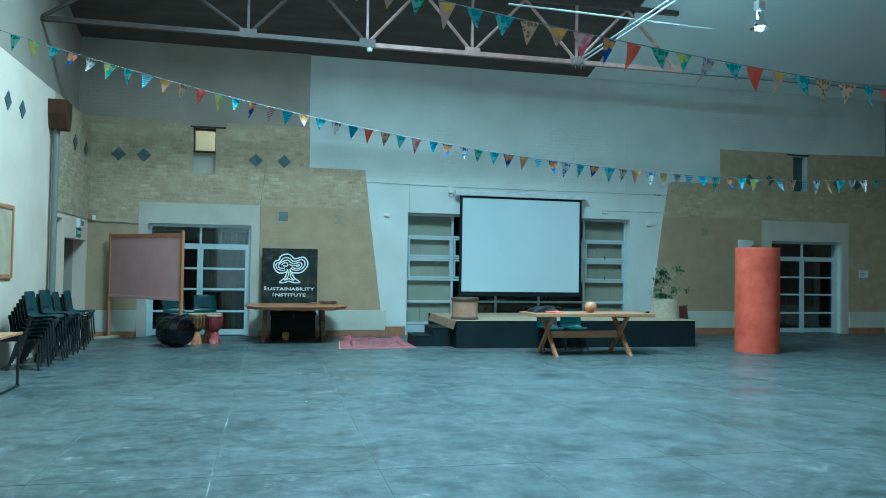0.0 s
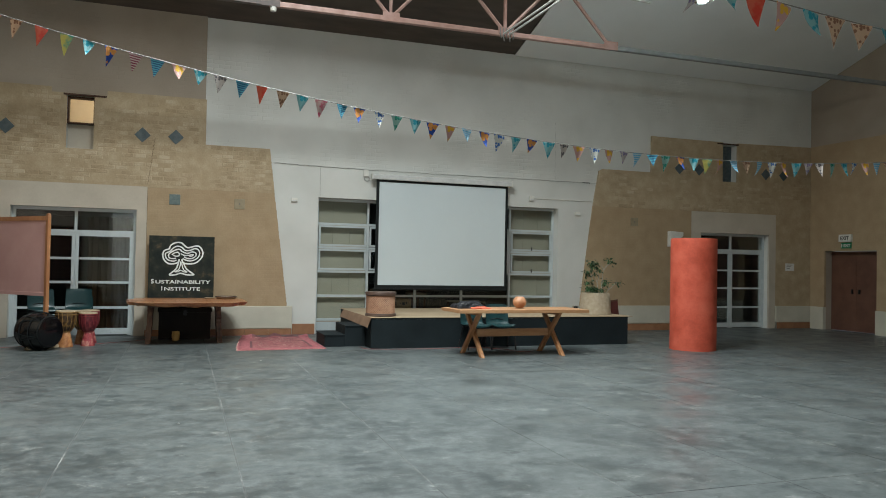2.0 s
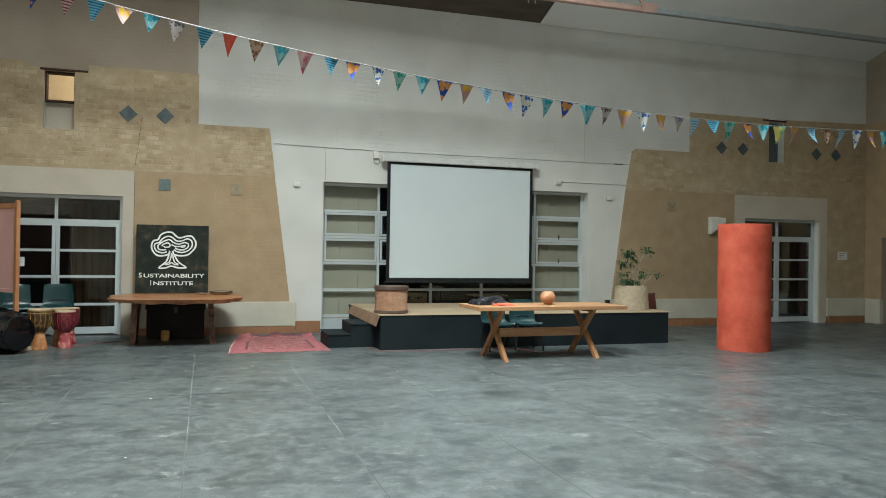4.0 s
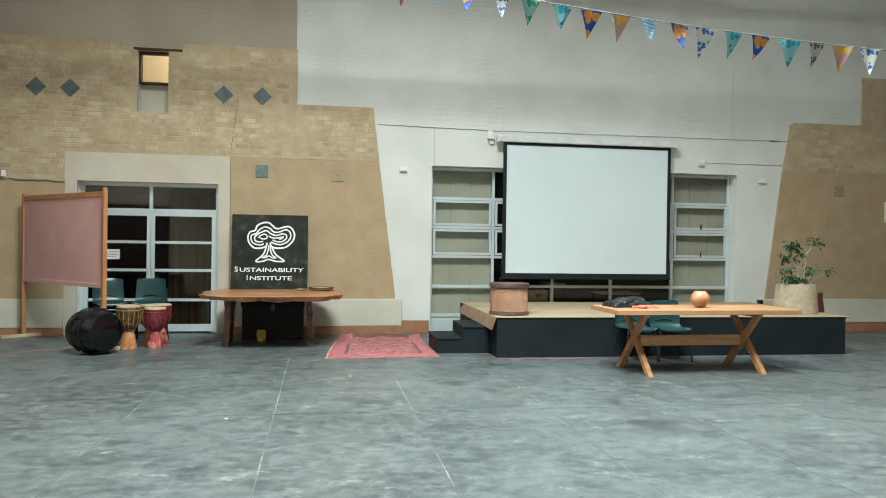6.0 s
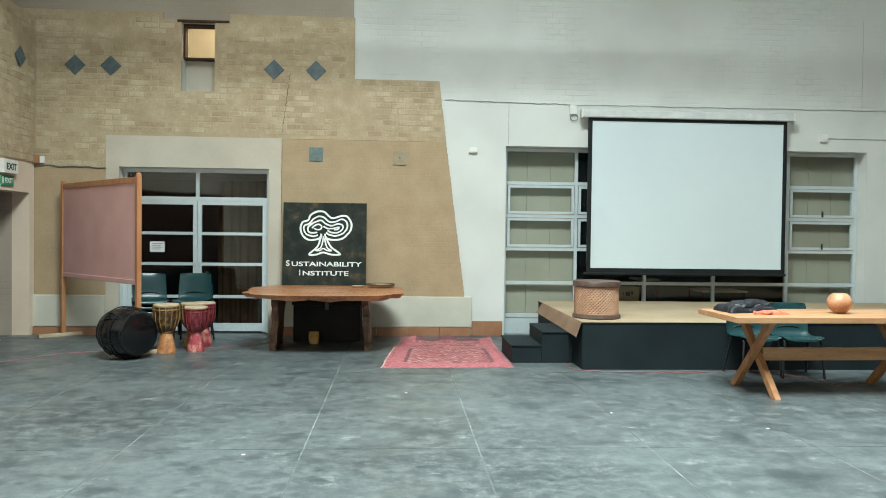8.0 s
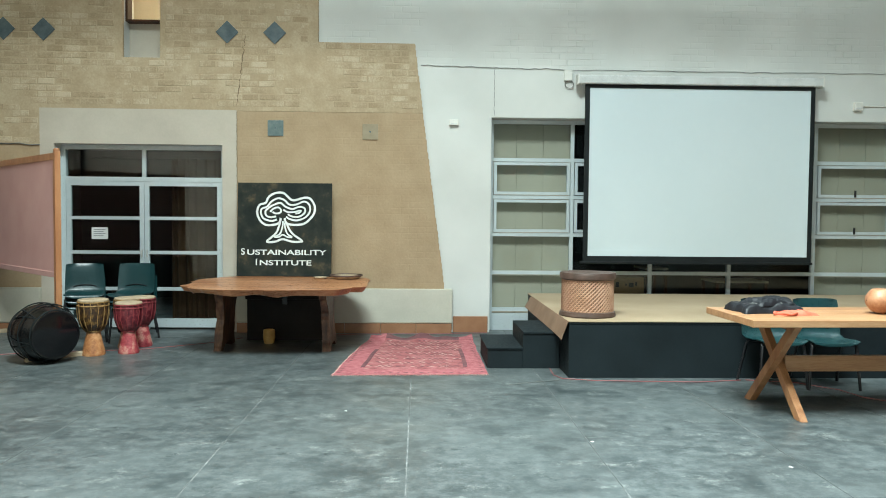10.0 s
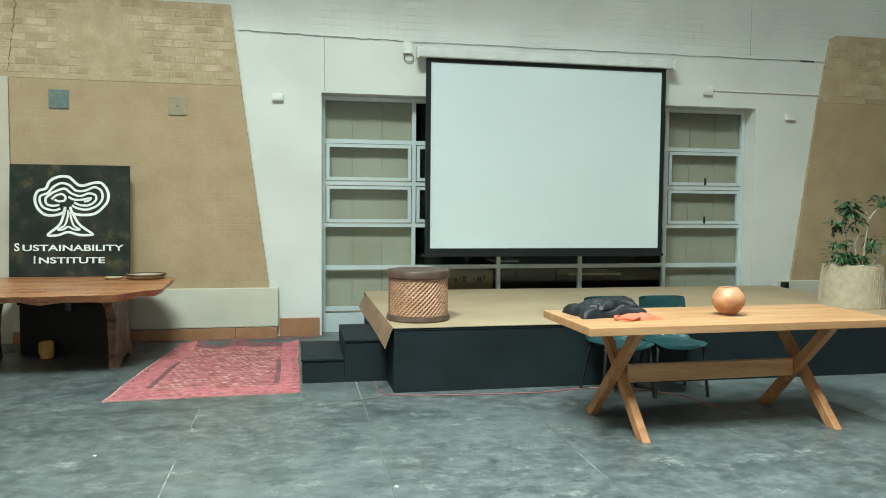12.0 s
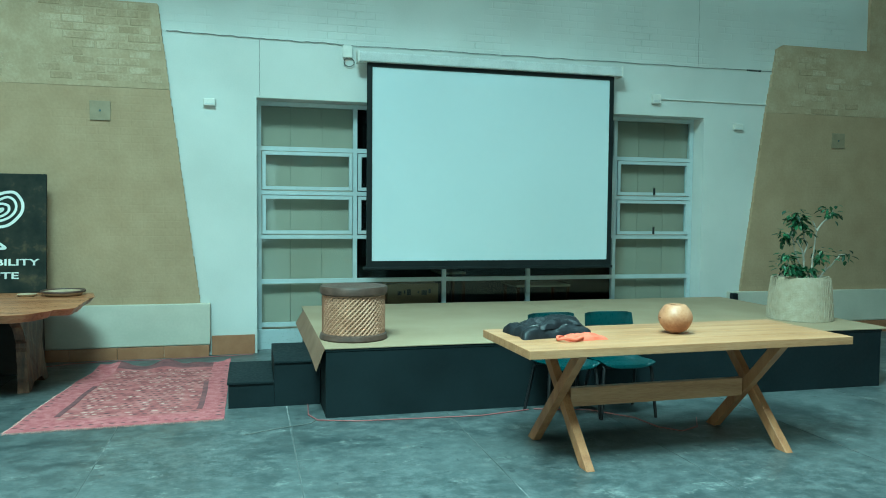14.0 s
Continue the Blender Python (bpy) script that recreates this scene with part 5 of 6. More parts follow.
for x, s in ((-0.66, -1), (0.56, 1)):
    bm = bmesh.new()
    outline = [(-0.30, 0), (-0.18, 0.0), (-0.10, 0.06), (0.16, 0.06), (0.24, 0), (0.36, 0), (0.33, 0.14), (0.27, 0.32), (0.31, 0.52), (0.40, 0.714), (-0.42, 0.714), (-0.30, 0.56), (-0.24, 0.36), (-0.27, 0.16)]
    ragged = []
    for (ya, za), (yb, zb) in zip(outline, outline[1:] + outline[:1]):
        bark = za != zb and abs(zb - za) > 0.1
        for q in range(5 if bark else 1):
            t = q / 5
            wob = 0.022 * noise.noise(Vector((x * 3, ya * 4 + 2.5 * t, za * 9 + 6 * t))) if bark and q else 0
            ragged.append((ya + (yb - ya) * t + wob, za + (zb - za) * t))
    extrude_poly(bm, ragged, "x", x - 0.045, x + 0.045)
    for vtx in bm.verts:
        vtx.co.x += 0.06 * s * (0.35 - vtx.co.z) + 0.012 * noise.noise(vtx.co * 7)
    part("leg", bm, M_SLAB_SIDE, lt)
# Assumed chest, near black to stand in for the dark space under the table.
tk = thing("storage_chest", "assumed near-black chest filling the dark space under the slab table", "chest", pose(0.36, 17.72, 0))
part("body", bbox(-0.48, 0.48, -0.26, 0.26, 0.0, 0.52, 0.01), M_CHEST, tk)
part("lid", bbox(-0.50, 0.50, -0.28, 0.28, 0.521, 0.60, 0.012), M_CHEST, tk)
part("hasp", bbox(-0.03, 0.03, -0.29, -0.281, 0.46, 0.56, 0.003), M_TUBE, tk, "black iron hasp")
jar = thing("clay_pot", "small yellow pot standing under the slab table", "pot", pose(0.20, 17.25, 0))
bm = bmesh.new()
lathe(bm, [(0, 0), (0.06, 0), (0.075, 0.06), (0.072, 0.16), (0.06, 0.17), (0.055, 0.16), (0.055, 0.03), (0, 0.03)], 24)
part("body", bm, mat("ochre_glaze", [(0.36, 0.20, 0.05), (0.50, 0.32, 0.10)], 0.5, 10, 60, 0.1), jar, smooth=50)

SIGN = pose(0.275, 17.84, 0.781, -4.5, 0, 0)
sg = thing("painted_sign", "dark weathered square sign with white tree emblem", "sign", SIGN)
SW, SH = 0.618, 1.235
part("board", bbox(-SW, SW, -0.0, 0.03, 0, SH, 0.005), M_SIGNBOARD, sg)
text("lettering_line", "S", 0.118, M_SIGNWHITE, sg, pose(-0.565, -0.002, 0.285, 90), 0.002, "LEFT")
text("lettering_line", "USTAINABILITY", 0.094, M_SIGNWHITE, sg, pose(-0.488, -0.002, 0.285, 90), 0.002, "LEFT").scale = (1.60, 1, 1)
text("lettering_line", "I", 0.118, M_SIGNWHITE, sg, pose(-0.375, -0.002, 0.148, 90), 0.002, "LEFT")
text("lettering_line", "NSTITUTE", 0.094, M_SIGNWHITE, sg, pose(-0.325, -0.002, 0.148, 90), 0.002, "LEFT").scale = (1.62, 1, 1)


def ribbon(name, pts, w, closed):
    """A flat painted stroke along pts (x, z) on the face of the sign."""
    bm = bmesh.new()
    n = len(pts)
    a, b = [], []
    for i, p in enumerate(pts):
        q, o = (pts[(i + 1) % n], pts[i - 1]) if closed else (pts[min(i + 1, n - 1)], pts[max(i - 1, 0)])
        d = Vector((q[0] - o[0], q[1] - o[1])).normalized()
        a.append(bm.verts.new((p[0] - d.y * w, -0.003, p[1] + d.x * w)))
        b.append(bm.verts.new((p[0] + d.y * w, -0.003, p[1] - d.x * w)))
    for i in range(n if closed else n - 1):
        j = (i + 1) % n
        bm.faces.new((a[i], a[j], b[j], b[i]))
    return part(name, bm, M_SIGNWHITE, sg)


def smooth_loop(pts, n=6):
    """A closed smooth line through pts."""
    out = []
    for i in range(len(pts)):
        p0, p1, p2, p3 = (Vector(pts[(i + k) % len(pts)]) for k in (-1, 0, 1, 2))
        for k in range(n):
            t = k / n
            q = 0.5 * (2 * p1 + (p2 - p0) * t + (2 * p0 - 5 * p1 + 4 * p2 - p3) * t * t + (3 * p1 - p0 - 3 * p2 + p3) * t ** 3)
            out.append((q.x, q.y))
    return out


def smooth_line(pts):
    """An open smooth line through pts."""
    return smooth_loop([pts[0]] + pts + [pts[-1]])[6:6 * (len(pts) + 1) - 5]


ribbon("emblem_stroke", smooth_line([(-0.05, 0.77), (-0.07, 0.71), (-0.14, 0.68), (-0.25, 0.68), (-0.33, 0.75), (-0.36, 0.85), (-0.33, 0.94), (-0.25, 0.97), (-0.21, 1.05), (-0.12, 1.10), (-0.02, 1.10), (0.04, 1.05), (0.09, 1.01), (0.15, 1.01), (0.25, 1.04), (0.33, 1.03), (0.39, 0.94), (0.39, 0.85), (0.35, 0.78), (0.26, 0.70), (0.14, 0.68), (0.03, 0.70), (-0.00, 0.77)]), 0.0145, False)
ribbon("emblem_stroke", smooth_line([(-0.10, 0.75), (-0.17, 0.73), (-0.27, 0.76), (-0.31, 0.83), (-0.30, 0.89), (-0.23, 0.92), (-0.17, 0.99), (-0.09, 1.03), (-0.01, 1.01), (0.06, 0.95), (0.15, 0.95), (0.25, 0.99), (0.32, 0.95), (0.33, 0.86), (0.27, 0.78), (0.16, 0.74), (0.06, 0.76), (0.02, 0.79)]), 0.0125, False)
ribbon("emblem_stroke", smooth_line([(-0.11, 0.79), (-0.18, 0.78), (-0.24, 0.80), (-0.25, 0.86), (-0.20, 0.91), (-0.15, 0.94), (-0.06, 0.97), (0.01, 0.92), (0.10, 0.89), (0.19, 0.92), (0.26, 0.90), (0.26, 0.84), (0.19, 0.79), (0.10, 0.79), (0.04, 0.82)]), 0.0125, False)
ribbon("emblem_stroke", smooth_line([(-0.19, 0.85), (-0.15, 0.89), (-0.09, 0.91), (-0.05, 0.88), (-0.06, 0.84), (-0.12, 0.83), (-0.16, 0.85)]), 0.0115, False)
ribbon("emblem_stroke", smooth_line([(-0.02, 0.88), (0.04, 0.85), (0.12, 0.85), (0.21, 0.87), (0.19, 0.84), (0.14, 0.83)]), 0.0115, False)
ribbon("emblem_stroke", smooth_line([(-0.05, 0.75), (-0.07, 0.67), (-0.11, 0.57), (-0.22, 0.47), (-0.20, 0.45), (-0.11, 0.46), (-0.02, 0.49), (0.10, 0.46), (0.22, 0.46), (0.22, 0.48), (0.10, 0.57), (0.04, 0.67), (0.03, 0.71)]), 0.0135, False)
ribbon("emblem_stroke", smooth_line([(-0.02, 0.73), (-0.03, 0.64), (-0.06, 0.56), (-0.13, 0.52), (-0.07, 0.52), (-0.02, 0.55), (0.04, 0.52), (0.10, 0.52), (0.04, 0.56), (0.01, 0.64), (0.00, 0.71)]), 0.0105, False)
bw = thing("woven_tray", "round shallow tray with dark rim on the table", "tray", pose(1.12, 17.55, 0.781))
bm = bmesh.new()
lathe(bm, [(0, 0), (0.16, 0), (0.2, 0.03), (0.205, 0.045), (0.195, 0.045), (0.15, 0.012), (0, 0.010)], 36)
part("body", bm, M_HIDE, bw, smooth=40)
bm = bmesh.new()
tube(bm, [(0.2 * math.cos(a), 0.2 * math.sin(a), 0.043) for a in [2 * math.pi * i / 36 for i in range(37)]], 0.012, 6)
part("rim", bm, M_CARVED, bw, smooth=60)
sh = thing("small_dish", "small pale dish beside the tray", "dish", pose(0.80, 17.50, 0.781))
bm = bmesh.new()
lathe(bm, [(0, 0), (0.07, 0), (0.095, 0.022), (0.09, 0.024), (0.06, 0.008), (0, 0.008)], 28)
part("body", bm, M_HIDE, sh, smooth=40)

# ---- pin board, drums ----
pb = thing("pin_board", "pink felt pin board in a standing wooden frame", "notice board", pose(-3.53, 17.92, 0, 0, 0, math.degrees(math.atan2(-1.72, 1.66))))
BL = math.hypot(1.66, 1.72)
part("felt_panel", bbox(0.03, BL - 0.03, -0.010, 0.010, 0.93, 2.17, 0.002), M_PINK, pb)
for x in (0.0, BL):
    post = part("post", bbox(x - 0.03, x + 0.03, -0.03, 0.03, 0.045, 2.25, 0.006), M_WOOD, pb)
    bm = bmesh.new()
    lathe(bm, [(0.03, 0), (0.035, 0.012), (0.026, 0.03), (0, 0.036)], 16)
    part("finial", bm, M_WOOD, post, smooth=50, m=pose(x, 0, 2.25))
    part("foot", bbox(x - 0.035, x + 0.035, -0.34, 0.34, 0, 0.05, 0.008), M_PALEWOOD, pb, "bare wooden foot")
for z0, z1 in ((2.16, 2.235), (0.88, 0.94)):
    part("rail", bbox(0.03, BL - 0.03, -0.022, 0.022, z0, z1, 0.004), M_WOOD if z0 > 1 else M_PINK, pb)

BDM = pose(-1.94, 16.02, 0.310, 0, 0, -38) @ pose(0, 0, 0, 0, 90, 0)
bd = thing("barrel_drum", "large black barrel drum lying on its side", "drum", BDM @ Matrix.Diagonal((1.19, 1.19, 0.98, 1)))
bm = bmesh.new()
lathe(bm, [(0.20, -0.27)] + [(0.205 + 0.052 * math.cos(t * 1.5), 0.27 * t) for t in [i / 8 for i in range(-8, 9)]] + [(0.20, 0.27)], 40)
part("body", bm, mat("glossy_black_lacquer", [(0.003, 0.0034, 0.0038), (0.007, 0.0075, 0.008)], 0.13, 14, 50, 0.9, spec=0.6), bd, smooth=50)
for z in (-0.272, 0.272):
    bm = bmesh.new()
    s = 1 if z > 0 else -1
    lathe(bm, [(0, z + 0.01 * s), (0.17, z + 0.009 * s), (0.205, z - 0.004 * s), (0.205, z - 0.03 * s)], 40)
    part("drum_head", bm, plain("black_drum_skin", (0.004, 0.004, 0.005), 0.12, spec=0.5), bd, smooth=50)
    bm = bmesh.new()
    tube(bm, [(0.212 * math.cos(a), 0.212 * math.sin(a), z - 0.03 * s) for a in [2 * math.pi * i / 36 for i in range(37)]], 0.011, 6)
    part("hoop", bm, M_BLACK, bd, smooth=60)
bm = bmesh.new()
for i in range(12):
    a0, a1 = 2 * math.pi * i / 12, 2 * math.pi * (i + (0.5 if i % 2 else -0.5)) / 12
    tube(bm, [((0.21 + 0.055 * math.cos(t * 1.5)) * math.cos(a0 + (a1 - a0) * (t + 1) / 2), (0.21 + 0.055 * math.cos(t * 1.5)) * math.sin(a0 + (a1 - a0) * (t + 1) / 2), 0.235 * t) for t in [k / 5 for k in range(-5, 6)]], 0.005, 5)
part("lacing", bm, M_BLACK, bd, smooth=60)["kind"] = "stuff"
for z in (-0.09, 0.10):
    bm = bmesh.new()
    tube(bm, [(0.262 * math.cos(a), 0.262 * math.sin(a), z) for a in [2 * math.pi * i / 36 for i in range(37)]], 0.006, 6)
    part("body_hoop", bm, M_BLACK, bd, smooth=60)


def djembe(x, y, h, bowl, foot, lace, label):
    d = thing("djembe", label, "drum", pose(x, y, 0), "goblet drums by the glass door")
    k = h / 0.62
    bm = bmesh.new()
    lathe(bm, [(p * k, q * k) for p, q in ((0.070, 0.255), (0.092, 0.275), (0.132, 0.335), (0.154, 0.41), (0.161, 0.50), (0.155, 0.60))], 32)
    part("bowl", bm, bowl, d, smooth=50)
    bm = bmesh.new()
    lathe(bm, [(p * k, q * k) for p, q in ((0, 0), (0.118, 0), (0.122, 0.02), (0.112, 0.06), (0.094, 0.14), (0.080, 0.21), (0.071, 0.262), (0, 0.263))], 32)
    part("foot", bm, foot, d, "paler carved foot", smooth=50)
    bm = bmesh.new()
    lathe(bm, [(0.158 * k, 0.597 * k), (0.158 * k, 0.610 * k), (0.15 * k, 0.618 * k), (0, 0.620 * k)], 32)
    part("drum_head", bm, M_HIDE, d, "pale hide drum head", smooth=40)
    for z, r in ((0.588, 0.160), (0.55, 0.164), (0.268, 0.083)):
        bm = bmesh.new()
        tube(bm, [(r * k * math.cos(a), r * k * math.sin(a), z * k) for a in [2 * math.pi * i / 28 for i in range(29)]], 0.008 * k, 6)
        part("ring", bm, lace, d, smooth=60)
    bm = bmesh.new()
    for i in range(14):
        a = 2 * math.pi * i / 14
        tube(bm, [(r * k * math.cos(a + o), r * k * math.sin(a + o), z * k) for r, z, o in ((0.161, 0.58, 0), (0.164, 0.50, 0.05), (0.156, 0.41, 0), (0.134, 0.335, 0.04), (0.09, 0.272, 0))], 0.0055 * k, 5)
    part("lacing", bm, lace, d, smooth=60)["kind"] = "stuff"
    return d


M_DGOLD = mat("dark_gold_bowl", [(0.012, 0.007, 0.004), (0.05, 0.024, 0.010), (0.20, 0.11, 0.03)], 0.4, 20, 60, 0.2)
M_GOLD = mat("golden_rope", [(0.16, 0.09, 0.025), (0.34, 0.20, 0.07)], 0.6, 30, 90, 0.2)
M_TANFOOT = mat("tan_carved_foot", [(0.22, 0.08, 0.03), (0.42, 0.18, 0.07), (0.55, 0.30, 0.14)], 0.42, 14, 60, 0.2)
M_MAROONBOWL = mat("maroon_patterned_bowl", [(0.045, 0.004, 0.008), (0.12, 0.012, 0.02), (0.26, 0.07, 0.07)], 0.4, 22, 60, 0.1, spread=(0.35, 0.7))
M_REDROPE = mat("red_rope", [(0.14, 0.015, 0.02), (0.26, 0.04, 0.045)], 0.7, 30, 90, 0.2)
M_PINKFOOT = mat("pink_red_carved_foot", [(0.16, 0.012, 0.02), (0.33, 0.05, 0.06), (0.52, 0.26, 0.20)], 0.5, 14, 60, 0.2)
djembe(-1.59, 16.42, 0.63, M_DGOLD, M_TANFOOT, M_GOLD, "goblet drum with gold lacing and tan carved foot")
djembe(-1.25, 16.55, 0.585, M_MAROONBOWL, M_PINKFOOT, M_REDROPE, "maroon goblet drum with pink carved foot")
djembe(-1.27, 17.02, 0.60, M_MAROONBOWL, M_PINKFOOT, M_REDROPE, "maroon goblet drum standing behind the others")
djembe(-1.39, 16.90, 0.60, M_DGOLD, M_TANFOOT, M_GOLD, "dark goblet drum with pale skin behind the others")
nt = thing("door_notice", "white printed notice taped inside the glass door", "notice", pose(-2.31, YF + 0.132, 1.32))
part("sheet", bbox(-0.11, 0.11, -0.001, 0.001, -0.08, 0.08, 0), M_PAPER, nt)
for k in range(4):
    part("print_bar", bbox(-0.08, 0.08 - 0.03 * (k % 2), -0.003, -0.001, 0.045 - 0.028 * k, 0.053 - 0.028 * k, 0), M_GREYCORD, nt)
pp = thing("wall_notice", "white paper notice on the shaded wall", "notice", pose(15.85, YF - 0.047, 1.65))
part("sheet", bbox(-0.15, 0.15, -0.003, 0, -0.10, 0.10, 0), M_PAPER, pp)
for k in range(3):
    part("print_bar", bbox(-0.11, 0.10 - 0.05 * k, -0.005, -0.003, 0.05 - 0.045 * k, 0.065 - 0.045 * k, 0), M_GREYCORD, pp)

# ---- red pillar, wall light ----
rp = thing("red_pillar", "thick round red-orange painted pillar standing free", "pillar", pose(9.63, 14.15, 0))
bm = bmesh.new()
lathe(bm, [(0, 0), (0.43, 0), (0.432, 0.02)] + [(0.432 + 0.004 * noise.noise(Vector((k * 0.9, 0, 3))), 0.02 + 2.10 * k / 12) for k in range(1, 13)] + [(0.425, 2.135), (0, 2.135)], 56, wob=0.004)
part("shaft", bm, M_RED, rp, smooth=40)
wl = thing("wall_light", "white wedge-shaped uplighter on the wall", "wall lamp", pose(12.10, YF - 0.05, 2.10))
bm = bmesh.new()
extrude_poly(bm, [(-0.19, 0.0), (-0.19, 0.40), (0.20, 0.38), (0.20, 0.28)], "y", -0.14, 0)
bev(bm, 0.01, 1)
part("shade", bm, M_PLASTIC, wl)

# things on the side walls
hp = thing("rain_hopper", "rusty brown hopper box with a wall pipe", "pipe", pose(XL + 0.25, 15.15, 0))
bm = bmesh.new()
extrude_poly(bm, [(-0.22, 4.50), (0.22, 4.50), (0.22, 4.25), (0.12, 3.98), (-0.12, 3.98), (-0.22, 4.25)], "x", 0.0, 0.30)
bev(bm, 0.01, 1)
part("hopper", bm, M_SLAB_LEG, hp)
bm = bmesh.new()
tube(bm, [(0.10, 0, 4.0), (0.10, 0, 0.0)], 0.055, 12)
part("downpipe", bm, M_GREYCORD, hp, smooth=60)
for y0, y1, z0, z1 in ((12.3, 13.25, 1.35, 2.46), ):
    fr = thing("wooden_noticeboard", "framed wooden board on the cream wall", "notice board", pose(XL + 0.25, (y0 + y1) / 2, (z0 + z1) / 2))
    part("panel", bbox(0, 0.02, -(y1 - y0) / 2 + 0.05, (y1 - y0) / 2 - 0.05, -(z1 - z0) / 2 + 0.05, (z1 - z0) / 2 - 0.05, 0.002), M_PALEWOOD, fr)
    bm = bmesh.new()
    a, b = (y1 - y0) / 2, (z1 - z0) / 2
    for q in ((-a, -a + 0.06, -b, b), (a - 0.06, a, -b, b), (-a + 0.06, a - 0.06, -b, -b + 0.06), (-a + 0.06, a - 0.06, b - 0.06, b)):
        box(bm, 0, 0.035, q[0], q[1], q[2], q[3])
    part("frame", bm, M_WOOD, fr)
wd = thing("door_5", "open varnished wooden door edge in the side wall", "door", pose(XL + 0.02, 15.83, 0), kind="structure")
part("door_leaf", bbox(0.0, 0.05, -0.26, 0.26, 0.01, 2.44, 0.004), M_WOOD, wd)
be = thing("brown_wall_panel", "brown timber panel on the shaded side wall", "panel", pose(XR - 0.06, 15.0, 0.64))
part("panel", bbox(-0.03, 0, -0.75, 0.75, 0, 1.86, 0.004), M_DOORBROWN, be)

# ---- rug ----
RUG = [(1.20, 15.32), (2.745, 15.38), (2.74, 17.62), (1.40, 17.62)]
rug = thing("kilim_rug", "faded pink-red woven rug with diamond pattern", "rug", pose(0, 0, 0))


def rug_p(u, w, lift=0.0):
    a = Vector(RUG[0]).lerp(Vector(RUG[1]), u)
    b = Vector(RUG[3]).lerp(Vector(RUG[2]), u)
    p = a.lerp(b, w)
    z = 0.010 + 0.004 * noise.noise(Vector((u * 4, w * 5, 2)))
    k = max(0, w - 0.86) / 0.14
    z += k * 0.04 * (0.8 + noise.noise(Vector((u * 7, 1, 9))) + 0.6 * math.sin(u * 14))
    z += max(0, 0.12 - u) * 0.12 * max(0, w - 0.45) * (1 + noise.noise(Vector((w * 9, 4, 1))))
    p.x += 0.02 * noise.noise(Vector((w * 6, u, 3))) + 0.10 * max(0, 0.25 - u) * max(0, w - 0.55) * 4
    p.y += 0.05 * noise.noise(Vector((u * 5, 8, 3))) * k
    return Vector((p.x, p.y, max(0.006, z) + lift))


def rug_patch(name, u0, u1, w0, w1, material, label="", n=(20, 20), lift=0.0):
    bm = bmesh.new()
    g = [[bm.verts.new(rug_p(u0 + (u1 - u0) * i / n[0], w0 + (w1 - w0) * j / n[1], lift)) for j in range(n[1] + 1)] for i in range(n[0] + 1)]
    lo = [[bm.verts.new((v.co.x, v.co.y, v.co.z - 0.006)) for v in row] for row in g]
    for i in range(n[0]):
        for j in range(n[1]):
            bm.faces.new((g[i][j], g[i + 1][j], g[i + 1][j + 1], g[i][j + 1]))
    edge = [g[i][0] for i in range(n[0] + 1)] + [g[n[0]][j] for j in range(1, n[1] + 1)] + [g[i][n[1]] for i in range(n[0] - 1, -1, -1)] + [g[0][j] for j in range(n[1] - 1, 0, -1)]
    edl = [lo[i][0] for i in range(n[0] + 1)] + [lo[n[0]][j] for j in range(1, n[1] + 1)] + [lo[i][n[1]] for i in range(n[0] - 1, -1, -1)] + [lo[0][j] for j in range(n[1] - 1, 0, -1)]
    for i in range(len(edge)):
        j = (i + 1) % len(edge)
        bm.faces.new((edge[j], edge[i], edl[i], edl[j]))
    bmesh.ops.delete(bm, geom=[v for v in bm.verts if not v.link_faces], context="VERTS")
    return part(name, bm, material, rug, label, smooth=60)


M_RUGRED = mat("rug_red_wool", [(0.20, 0.055, 0.06), (0.33, 0.105, 0.11), (0.43, 0.18, 0.175)], 0.95, 7, 120, 0.6)
M_RUGPINK = mat("rug_pink_wool", [(0.25, 0.06, 0.075), (0.36, 0.108, 0.122), (0.46, 0.19, 0.19)], 0.95, 16, 120, 0.6, fine_mix=0.4)
M_RUGDARK = mat("rug_dark_wool", [(0.10, 0.038, 0.046), (0.18, 0.075, 0.08)], 0.95, 12, 120, 0.6)
M_RUGPALE = mat("rug_pale_wool", [(0.40, 0.20, 0.18), (0.52, 0.33, 0.29)], 0.95, 9, 120, 0.6, rand=0.4)
rug_patch("field", 0.17, 0.87, 0.10, 0.92, M_RUGRED, "faded red field", (30, 34))
rug_patch("border", 0.0, 0.17, 0, 1, M_RUGPINK, "pink border", (8, 34))
rug_patch("border", 0.87, 1.0, 0, 1, M_RUGPINK, "pink border", (8, 34))
rug_patch("border", 0.17, 0.87, 0, 0.10, M_RUGPINK, "pink border", (30, 6))
rug_patch("border", 0.17, 0.87, 0.92, 1.0, M_RUGDARK, "dark rumpled end", (40, 8))


def lozenges(name, cells, material, size):
    bm = bmesh.new()
    for u, w, s in cells:
        pts = [rug_p(u + du * size[0] * s, w + dw * size[1] * s, 0.0015) for du, dw in ((-1, 0), (0, -1), (1, 0), (0, 1))]
        bm.faces.new([bm.verts.new(p) for p in pts])
    ob = part(name, bm, material, rug)
    ob["kind"] = "stuff"
    return ob


rr = random.Random(8)
cells = [(0.19 + 0.042 * i + (0.021 if j % 2 else 0), 0.13 + 0.034 * j) for i in range(16) for j in range(23)]
lozenges("pale_motif", [(u, w, rr.uniform(0.6, 1.0)) for u, w in cells if rr.random() < 0.42], M_RUGPALE, (0.026, 0.011))
lozenges("dark_motif", [(u + 0.021, w, rr.uniform(0.6, 1.0)) for u, w in cells if rr.random() < 0.7], M_RUGDARK, (0.024, 0.008))
